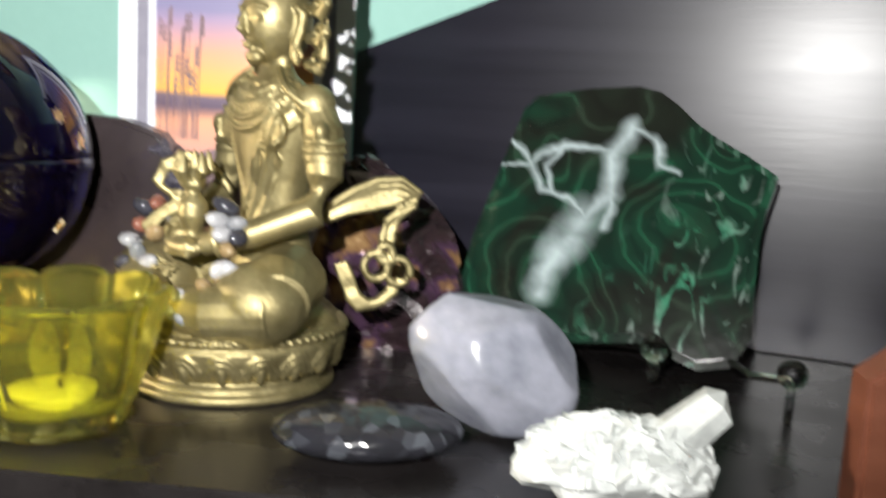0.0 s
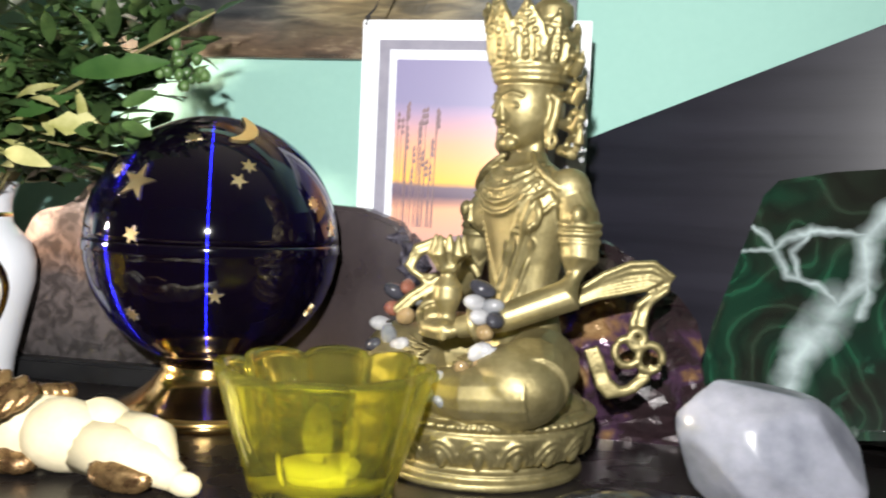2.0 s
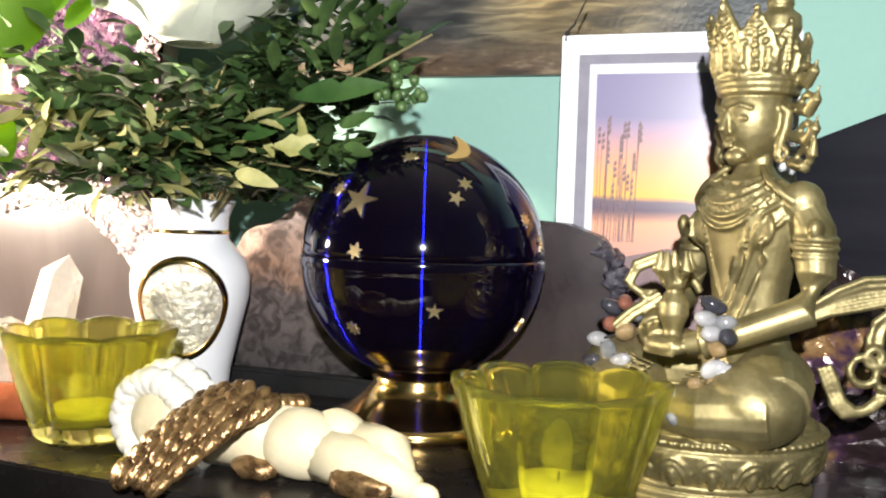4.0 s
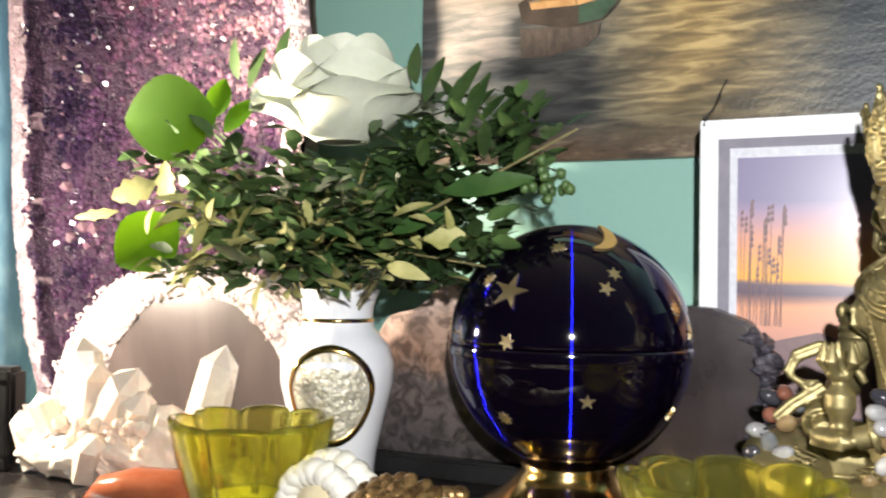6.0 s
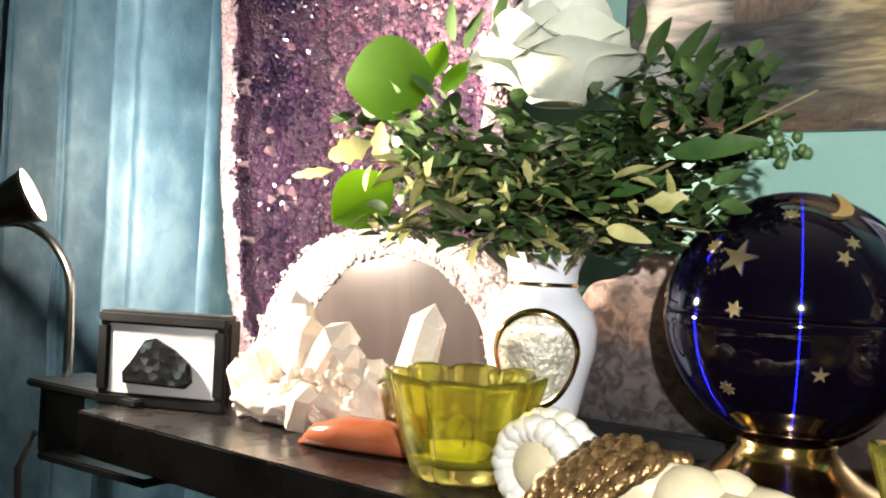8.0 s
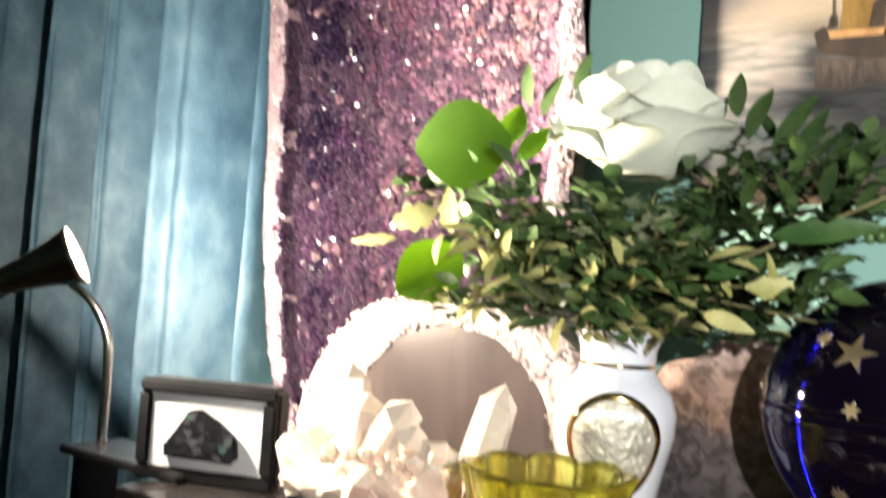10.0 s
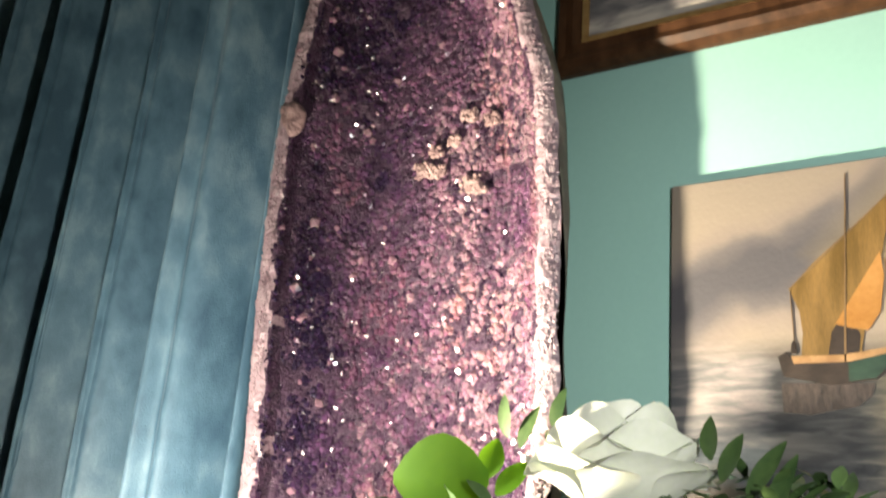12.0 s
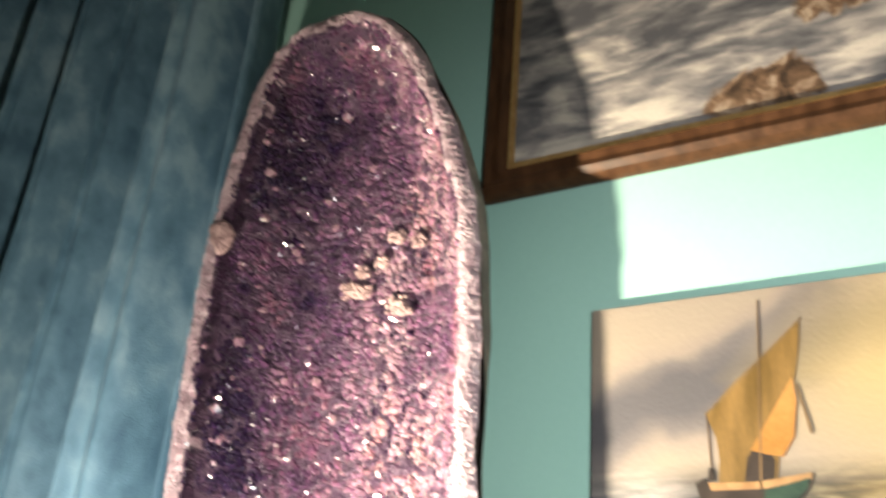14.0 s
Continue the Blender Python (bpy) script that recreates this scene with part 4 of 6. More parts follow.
def malachite_slab():
    t = thing("malachite_slab", (0.28, -0.225, 0.0), "polished green malachite slab with white veins leaning on a clear stand", "stone slab", rz=-17.1)
    pts = [(-0.0135, 0.0219), (-0.0221, 0.0348), (-0.0234, 0.0488), (-0.0204, 0.0741), (-0.0149, 0.0963), (-0.0063, 0.1338), (-0.0007, 0.1565), (0.0068, 0.1663), (0.0379, 0.1728), (0.0685, 0.1758), (0.0823, 0.1728), (0.0931, 0.1654), (0.1058, 0.1537),
           (0.1179, 0.1456), (0.1362, 0.1358), (0.1542, 0.1242), (0.1494, 0.1037), (0.1471, 0.087), (0.1471, 0.0544), (0.1481, 0.0291), (0.1378, 0.012), (0.1201, 0.0079), (0.0876, 0.0196), (0.0461, 0.0142), (0.016, 0.014)]
    bm = bmesh.new()
    plate(bm, pts, 0.0, 0.020, 0, 0, 0.005)
    ob = part("slab", bm, M["malachite"], t, smooth=True)
    ob.data.set_sharp_from_angle(angle=0.6)
    ob.rotation_euler = (-0.36, 0, 0)
    st = thing("acrylic_stand", (0.28, -0.225, 0.0), "clear acrylic easel stand under a stone slab", "stand", rz=-17.1)
    for name, pp, rad in (("arm", [(0.10, 0.03, 0.010), (0.10, 0.0, 0.008), (0.10, -0.030, 0.010), (0.10, -0.036, 0.022)], 0.0035),
                          ("arm", [(0.135, 0.02, 0.012), (0.150, -0.02, 0.014), (0.168, -0.05, 0.022)], 0.0022),
                          ("crossbar", [(0.0, 0.03, 0.012), (0.13, 0.03, 0.012)], 0.004), ("leg", [(0.168, -0.05, 0.020), (0.168, -0.05, 0.0)], 0.0022)):
        bm = bmesh.new()
        tube(bm, pp, rad, 10)
        part(name, bm, M["clear"], st, smooth=True)
    for x, y, z in ((0.10, -0.036, 0.026), (0.168, -0.05, 0.025)):
        bm = bmesh.new()
        blob(bm, (x, y, z), (0.0075, 0.0075, 0.0075), sub=3)
        part("ball_end", bm, M["clear"], st, smooth=True)
    for x in (0.012, 0.10):
        bm = bmesh.new()
        tube(bm, [(x, 0.03, 0.012), (x, 0.03, 0.0)], 0.0035, 8)
        part("leg", bm, M["clear"], st, smooth=True)


malachite_slab()


# ---- crystals and stones at the front ----
def quartz_point(bm, base, tip, rad, r):
    base, tip = Vector(base), Vector(tip)
    d = tip - base
    m = Matrix.Translation(base) @ d.to_track_quat("Z", "Y").to_matrix().to_4x4() @ Matrix.Rotation(r.random(), 4, "Z")
    L = d.length
    rings = []
    for z, k in ((0, 1.10), (L * 0.80, 0.86)):
        rings.append([bm.verts.new(m @ Vector((rad * k * math.cos(a) * (1 + 0.12 * r.random()), rad * k * math.sin(a), z + (L * 0.08 * r.random() if z else 0)))) for a in [math.pi / 3 * i for i in range(6)]])
    top = bm.verts.new(m @ Vector((rad * 0.2, 0, L)))
    for i in range(6):
        j = (i + 1) % 6
        bm.faces.new((rings[0][i], rings[0][j], rings[1][j], rings[1][i]))
        bm.faces.new((rings[1][i], rings[1][j], top))
    bm.faces.new(list(reversed(rings[0])))


def quartz_cluster():
    t = thing("quartz_cluster", (-0.325, -0.308, 0.0), "cream white quartz crystal cluster on the shelf", "crystal")
    r = random.Random(8)
    bm = bmesh.new()
    for x, y, z, a, b, c in ((0.0, 0, 0.020, 0.062, 0.028, 0.022), (-0.05, -0.006, 0.022, 0.034, 0.022, 0.022), (-0.02, 0.0, 0.040, 0.034, 0.02, 0.024), (0.04, 0.004, 0.026, 0.036, 0.02, 0.026),
                             (-0.03, -0.012, 0.016, 0.05, 0.02, 0.016)):
        blob(bm, (x, y, z), (a, b, c), (0, 0, 0), 3, 0.55, 55, seed=x * 90)
    for v in bm.verts:
        v.co.z = max(v.co.z, 0.0)
    mass = part("base_mass", bm, M["quartz"], t)
    melt = mass.modifiers.new("melt", "REMESH")
    melt.mode, melt.voxel_size = "VOXEL", 0.0016
    for base, tip, rad in (((-0.030, 0, 0.03), (-0.036, 0.0, 0.098), 0.0135), ((-0.022, -0.006, 0.03), (-0.012, -0.012, 0.080), 0.014), ((0.062, 0.004, 0.02), (0.082, 0.006, 0.096), 0.0145), ((-0.020, -0.004, 0.02), (0.022, -0.010, 0.078), 0.016),
                           ((-0.07, -0.005, 0.005), (-0.084, -0.012, 0.044), 0.012), ((0.0, 0, 0.03), (0.03, -0.012, 0.062), 0.013), ((-0.045, -0.01, 0.02), (-0.058, -0.02, 0.058), 0.011),
                           ((0.03, 0, 0.02), (0.05, -0.008, 0.056), 0.010), ((-0.012, -0.018, 0.008), (0.008, -0.034, 0.034), 0.011)):
        bm = bmesh.new()
        quartz_point(bm, base, tip, rad, r)
        part("crystal_point", bm, M["quartz"], t)
    bm = bmesh.new()
    for n in range(120):
        a = r.random() * 6.28
        p = Vector((0.072 * math.cos(a) * r.random() ** 0.5 - 0.012, -0.022 * abs(math.sin(a)), 0.008 + 0.034 * r.random()))
        d = Vector((r.random() - 0.5, -0.8, r.random() * 0.9)).normalized()
        one_crystal(bm, Matrix.Translation(p) @ d.to_track_quat("Z", "Y").to_matrix().to_4x4(), 0.003 + 0.003 * r.random(), 1.8, r)
    tagged(part("point_druse", bm, M["quartz"], t), kind="stuff")


quartz_cluster()


def white_cluster():
    t = thing("white_crystal_cluster", (0.324, -0.432, 0.0), "bright white blocky crystal cluster at the shelf front", "crystal")
    r = random.Random(2)
    bm = bmesh.new()
    blob(bm, (0, 0, 0.014), (0.036, 0.022, 0.016), (0, 0, 0), 3, 0.5, 60)
    for v in bm.verts:
        v.co.z = max(v.co.z, 0.0)
    part("base_mass", bm, M["white_cluster"], t)
    bm = bmesh.new()
    for n in range(380):
        a, e = r.random() * 6.28, r.random()
        p = Vector((0.034 * math.cos(a) * math.cos(e * 1.3), 0.020 * math.sin(a) * math.cos(e * 1.3), 0.014 + 0.016 * math.sin(e * 1.3)))
        d = (p - Vector((0, 0, 0.004))).normalized()
        s = 0.0016 + 0.0024 * r.random() ** 2
        m = Matrix.Translation(p) @ Euler((r.random() * 3, r.random() * 3, r.random() * 3)).to_matrix().to_4x4()
        c = bmesh.ops.create_cube(bm, size=2 * s)
        for v in c["verts"]:
            v.co = m @ v.co
    tagged(part("crystal_druse", bm, M["white_cluster"], t), kind="stuff")
    bm = bmesh.new()
    quartz_point(bm, (0.014, 0.0, 0.02), (0.040, 0.002, 0.044), 0.009, r)
    part("crystal_point", bm, M["white_cluster"], t)


white_cluster()


def polished_quartz():
    bm = bmesh.new()
    r = random.Random(6)
    blob(bm, (0, 0, 0), (0.043, 0.026, 0.031), sub=5)
    for n in range(15):
        d = Vector((r.gauss(0, 1), r.gauss(0, 1) - 0.4, r.gauss(0, 1))).normalized()
        reach = 0.86 * math.sqrt((0.043 * d.x) ** 2 + (0.026 * d.y) ** 2 + (0.031 * d.z) ** 2)
        for v in bm.verts:
            over = v.co.dot(d) - reach
            if over > 0:
                v.co -= d * over
    bmesh.ops.smooth_vert(bm, verts=bm.verts[:], factor=0.5, use_axis_x=True, use_axis_y=True, use_axis_z=True)
    m = pose(0.279, -0.362, 0.0, 0, 22, -12)
    for v in bm.verts:
        v.co = m @ v.co
    low = min(v.co.z for v in bm.verts)
    for v in bm.verts:
        v.co.z -= low
    tagged(part("polished_quartz", bm, M["selenite"], smooth=True), "milky white polished quartz chunk with soft facets", "stone")


polished_quartz()


def black_palm_stone():
    bm = bmesh.new()
    blob(bm, (0.228, -0.398, 0.011), (0.040, 0.025, 0.011), (0, 0, 8), 3, 0.0)
    tagged(part("iridescent_palm_stone", bm, M["opal"], smooth=True), "flat oval black stone with a green flash", "stone")


black_palm_stone()


def jasper_point():
    bm = bmesh.new()
    pts = []
    for s, a, h in ((0.0, 0.002, 0.003), (0.012, 0.011, 0.015), (0.035, 0.015, 0.021), (0.065, 0.014, 0.021), (0.085, 0.012, 0.017), (0.090, 0.004, 0.008)):
        pts.append([bm.verts.new((s, a * math.cos(t), max(0.0, h * 0.5 + h * 0.55 * math.sin(t)))) for t in [2 * math.pi * i / 10 for i in range(10)]])
    for a, b in zip(pts, pts[1:]):
        for i in range(10):
            j = (i + 1) % 10
            bm.faces.new((a[i], b[i], b[j], a[j]))
    bm.faces.new(pts[0])
    bm.faces.new(list(reversed(pts[-1])))
    bmesh.ops.recalc_face_normals(bm, faces=bm.faces[:])
    ob = part("jasper_stone", bm, M["jasper"], smooth=True)
    ob.matrix_world = pose(-0.307, -0.357, 0.0, 0, 0, 12)
    tagged(ob, "polished red-brown jasper stone lying on the shelf", "stone")


jasper_point()


def framed_opal():
    t = thing("framed_opal", (-0.463, -0.345, 0.0), "black display box with a dark opal on white", "display box", rz=22)
    W, H, D = 0.0535, 0.073, 0.026
    b = 0.010
    bm = bmesh.new()
    box(bm, (-W, 0.003, 0.0), (W, D, H), 0.004)
    part("case", bm, M["black_box"], t)
    for lo, hi in (((-W, -0.003, 0), (W, 0.0025, b)), ((-W, -0.003, H - b), (W, 0.0025, H)), ((-W, -0.003, b + 0.0002), (-W + b, 0.0025, H - b - 0.0002)), ((W - b, -0.003, b + 0.0002), (W, 0.0025, H - b - 0.0002))):
        bm = bmesh.new()
        box(bm, lo, hi, 0.002)
        part("frame_bar", bm, M["black_box"], t)
    bm = bmesh.new()
    box(bm, (-W + b - 0.001, 0.0, b - 0.001), (W - b + 0.001, 0.0022, H - b + 0.001))
    part("backing", bm, M["white_card"], t, "white backing card")
    bm = bmesh.new()
    pts = [(-0.030, 0.018), (0.022, 0.017), (0.027, 0.022), (0.025, 0.036), (0.012, 0.046), (-0.004, 0.054), (-0.013, 0.052), (-0.022, 0.038), (-0.031, 0.026)]
    plate(bm, pts, -0.005, -0.0005, 0, 0, 0.0018)
    part("opal", bm, M["opal"], t, "black opal with green sparks")


framed_opal()


# ---- starry ball ----
BALL, RB = Vector((-0.0235, -0.249, 0.1035)), 0.0735


def starry_ball():
    t = thing("starry_ball", (BALL.x, BALL.y, 0.0), "dark blue metal ball box with gold stars on a gold foot", "ornament")
    c = BALL.z
    up = [(RB * math.cos(a), c + RB * math.sin(a)) for a in [math.radians(0.8 + 89.2 * i / 30) for i in range(31)]]
    dn = [(RB * math.cos(a), c + RB * math.sin(a)) for a in [math.radians(-76 + 70.5 * i / 26) for i in range(27)]]
    bm = bmesh.new()
    lathe(bm, up, 96)
    part("lid", bm, M["ball"], t, smooth=True)
    bm = bmesh.new()
    lathe(bm, dn + [(RB * 1.006, c - 0.0060), (RB * 1.008, c - 0.004), (RB * 1.008, c - 0.001), (RB * 1.001, c + 0.0006)], 96)
    part("bowl", bm, M["ball"], t, smooth=True)
    bm = bmesh.new()
    lathe(bm, [(0.0525, 0.0), (0.0540, 0.002), (0.0540, 0.006), (0.0515, 0.0085), (0.043, 0.0125), (0.034, 0.020), (0.0275, 0.028), (0.0285, 0.031), (0.0255, 0.033)], 64)
    part("foot", bm, M["gold"], t, "polished gold foot", smooth=True)

    def on_ball(d, roll=0.0):
        d = Vector(d).normalized()
        q = (-d).to_track_quat("Y", "Z").to_matrix().to_4x4()
        return Matrix.Translation(Vector((0, 0, c)) + d * (RB + 0.0004)) @ q @ Matrix.Rotation(roll, 4, "Y")

    for d, pts, a, b, roll in (((-0.19, -0.87, 0.44), 5, 0.0115, 0.0042, 0.2), ((0.54, -0.61, 0.59), 6, 0.0046, 0.0021, 0.1), ((0.51, -0.72, 0.48), 5, 0.0050, 0.0021, 0.5),
                               ((0.41, -0.84, -0.35), 5, 0.0048, 0.0018, 0.0), ((-0.17, -0.98, 0.07), 6, 0.0050, 0.0024, 0.3), ((0.10, -0.61, 0.78), 8, 0.0048, 0.0022, 0.0),
                               ((-0.42, -0.74, 0.53), 8, 0.0046, 0.0022, 0.0), ((0.91, -0.24, 0.33), 8, 0.0046, 0.0022, 0.0), ((0.99, -0.03, 0.14), 5, 0.0050, 0.0020, 0.0),
                               ((0.86, -0.10, -0.5), 8, 0.0044, 0.0020, 0.0), ((-0.24, -0.82, -0.52), 8, 0.0046, 0.0022, 0.0), ((-0.95, -0.25, 0.15), 5, 0.0050, 0.0020, 0.0)):
        bm = bmesh.new()
        plate(bm, star_shape(pts, a, b), -0.0004, 0.0010)
        ob = part("star", bm, M["silver_star"], t)
        ob.matrix_local = on_ball(d, roll)
    bm = bmesh.new()
    pts = []
    for i in range(17):
        a = math.radians(-75 + 150 * i / 16)
        pts.append((0.015 * math.cos(a), 0.017 * math.sin(a)))
    for i in range(15, 0, -1):
        a = math.radians(-75 + 150 * i / 16)
        pts.append((0.015 * math.cos(a) - 0.0075 * math.cos(a) ** 0.8, 0.0165 * math.sin(a)))
    plate(bm, pts, -0.0006, 0.0014)
    ob = part("crescent_moon", bm, M["silver_star"], t)
    ob.matrix_local = on_ball((0.40, -0.34, 0.85), 0.6) @ Matrix.Translation((-0.009, 0, 0))


starry_ball()


# ---- yellow glass candle cups ----
def candle_cup():
    t = thing("candle_cup", (0.092, -0.384, 0.0), "yellow pressed glass candle cup with a scalloped rim", "candle holder", "candle cups", rz=10)
    bm = bmesh.new()
    outer = [(0.0250, 0.0), (0.0285, 0.0012), (0.0305, 0.005), (0.0345, 0.018), (0.0395, 0.034), (0.0430, 0.048), (0.0456, 0.056), (0.0462, 0.0590), (0.0452, 0.0605)]
    inner = [(0.0426, 0.0600), (0.0408, 0.055), (0.0375, 0.044), (0.0340, 0.030), (0.0285, 0.016), (0.0250, 0.0115), (0.0180, 0.0100)]
    rings = []
    seg = 128
    for n, (r, z) in enumerate(outer + inner):
        inn = n >= len(outer)
        k = 0.25 + 0.75 * min(1.0, z / 0.045)
        if inn and z < 0.012:
            k = 0.05
        ring = []
        for i in range(seg):
            a = 2 * math.pi * i / seg
            lobe = abs(math.cos(4 * a)) ** 0.55
            w = 1 + 0.17 * k * (lobe - 0.72) * (0.92 if inn else 1.0)
            dz = 0.0030 * (lobe - 0.6) if z > 0.052 else 0
            ring.append(bm.verts.new((r * w * math.cos(a), r * w * math.sin(a), z + dz)))
        rings.append(ring)
    for a, b in zip(rings, rings[1:]):
        for i in range(seg):
            j = (i + 1) % seg
            bm.faces.new((a[i], a[j], b[j], b[i]))
    bm.faces.new(list(reversed(rings[0])))
    bm.faces.new(rings[-1])
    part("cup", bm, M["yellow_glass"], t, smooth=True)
    bm = bmesh.new()
    lathe(bm, [(0.0165, 0.0103), (0.0190, 0.0108), (0.0195, 0.0150), (0.0190, 0.0165), (0.0, 0.0155)], 40)
    part("wax", bm, M["wax"], t, "pale yellow wax", smooth=True)
    bm = bmesh.new()
    tube(bm, [(0, 0, 0.0150), (0.0005, 0, 0.0205)], 0.0006, 6)
    part("wick", bm, M["cord"], t)
    return t


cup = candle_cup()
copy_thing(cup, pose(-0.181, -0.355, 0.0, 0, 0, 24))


# ---- vase and bouquet ----
VX, VY = -0.199, -0.232


def vase():
    t = thing("porcelain_vase", (VX, VY, 0.0), "small white porcelain vase with a gold-rimmed oval medallion", "vase")
    bm = bmesh.new()
    prof = [(0.026, 0.0), (0.0275, 0.002), (0.027, 0.008), (0.0285, 0.02), (0.034, 0.045), (0.0395, 0.068), (0.0400, 0.082), (0.0365, 0.094), (0.0295, 0.102), (0.0255, 0.107), (0.0245, 0.112), (0.0250, 0.122),
            (0.0285, 0.131), (0.0295, 0.1335), (0.0270, 0.1330), (0.0225, 0.122), (0.022, 0.105), (0.0, 0.100)]
    lathe(bm, prof, 56)
    part("body", bm, M["porcelain"], t, smooth=True)
    bm = bmesh.new()
    lathe(bm, [(0.0247, 0.1105), (0.0252, 0.1115), (0.0252, 0.1125), (0.0247, 0.1135)], 48, cap=False)
    part("neck_band", bm, M["gold"], t, "thin gold neck band", smooth=True)

    def body_r(z):
        for (r0, z0), (r1, z1) in zip(prof, prof[1:]):
            if z0 <= z <= z1:
                return r0 + (r1 - r0) * (z - z0) / max(1e-6, z1 - z0)
        return 0.03

    def oval(ri, ro, lift, mat, name, label):
        b = bmesh.new()
        rings = []
        for k, rr in enumerate((ri, (ri + ro) / 2, ro)):
            ring = []
            for i in range(48):
                a = 2 * math.pi * i / 48
                z = 0.062 + rr * 1.12 * math.sin(a)
                th = math.radians(-66) + rr * math.cos(a) / 0.037
                r = body_r(z) + lift * (1.8 if k == 1 else 0.7)
                ring.append(b.verts.new((r * math.cos(th), r * math.sin(th), z)))
            rings.append(ring)
        for p, q in zip(rings, rings[1:]):
            for i in range(48):
                j = (i + 1) % 48
                b.faces.new((p[i], p[j], q[j], q[i]))
        bmesh.ops.recalc_face_normals(b, faces=b.faces[:])
        part(name, b, mat, t, label, smooth=True)

    oval(0.0265, 0.0310, 0.0012, M["gold"], "medallion_rim", "gold medallion rim")
    oval(0.0005, 0.0265, 0.0006, M["medal"], "medallion", "pale raised medallion")


M["medal"] = surface("silvery_relief", (0.50, 0.47, 0.38), (0.80, 0.76, 0.62), 110, 0.3, 0.4, bump=0.9, fine=260, dist=0.003)
vase()


def leaf_shape(bm, m, length, width, curl=0.25, mat=0, teeth=0):
    n = 7
    left, right, mid = [], [], []
    for i in range(n + 1):
        s = i / n
        w = width * math.sin(math.pi * min(1.0, s * 0.96 + 0.02)) ** 0.75 * (1.0 - 0.25 * s)
        if teeth and i % 2:
            w *= 1 - 0.45 * teeth
        z = -curl * length * s * s
        mid.append(bm.verts.new(m @ Vector((length * s, 0, z))))
        left.append(bm.verts.new(m @ Vector((length * s, w, z + 0.22 * w))))
        right.append(bm.verts.new(m @ Vector((length * s, -w, z + 0.22 * w))))
    for i in range(n):
        bm.faces.new((mid[i], mid[i + 1], left[i + 1], left[i])).material_index = mat
        bm.faces.new((right[i], right[i + 1], mid[i + 1], mid[i])).material_index = mat


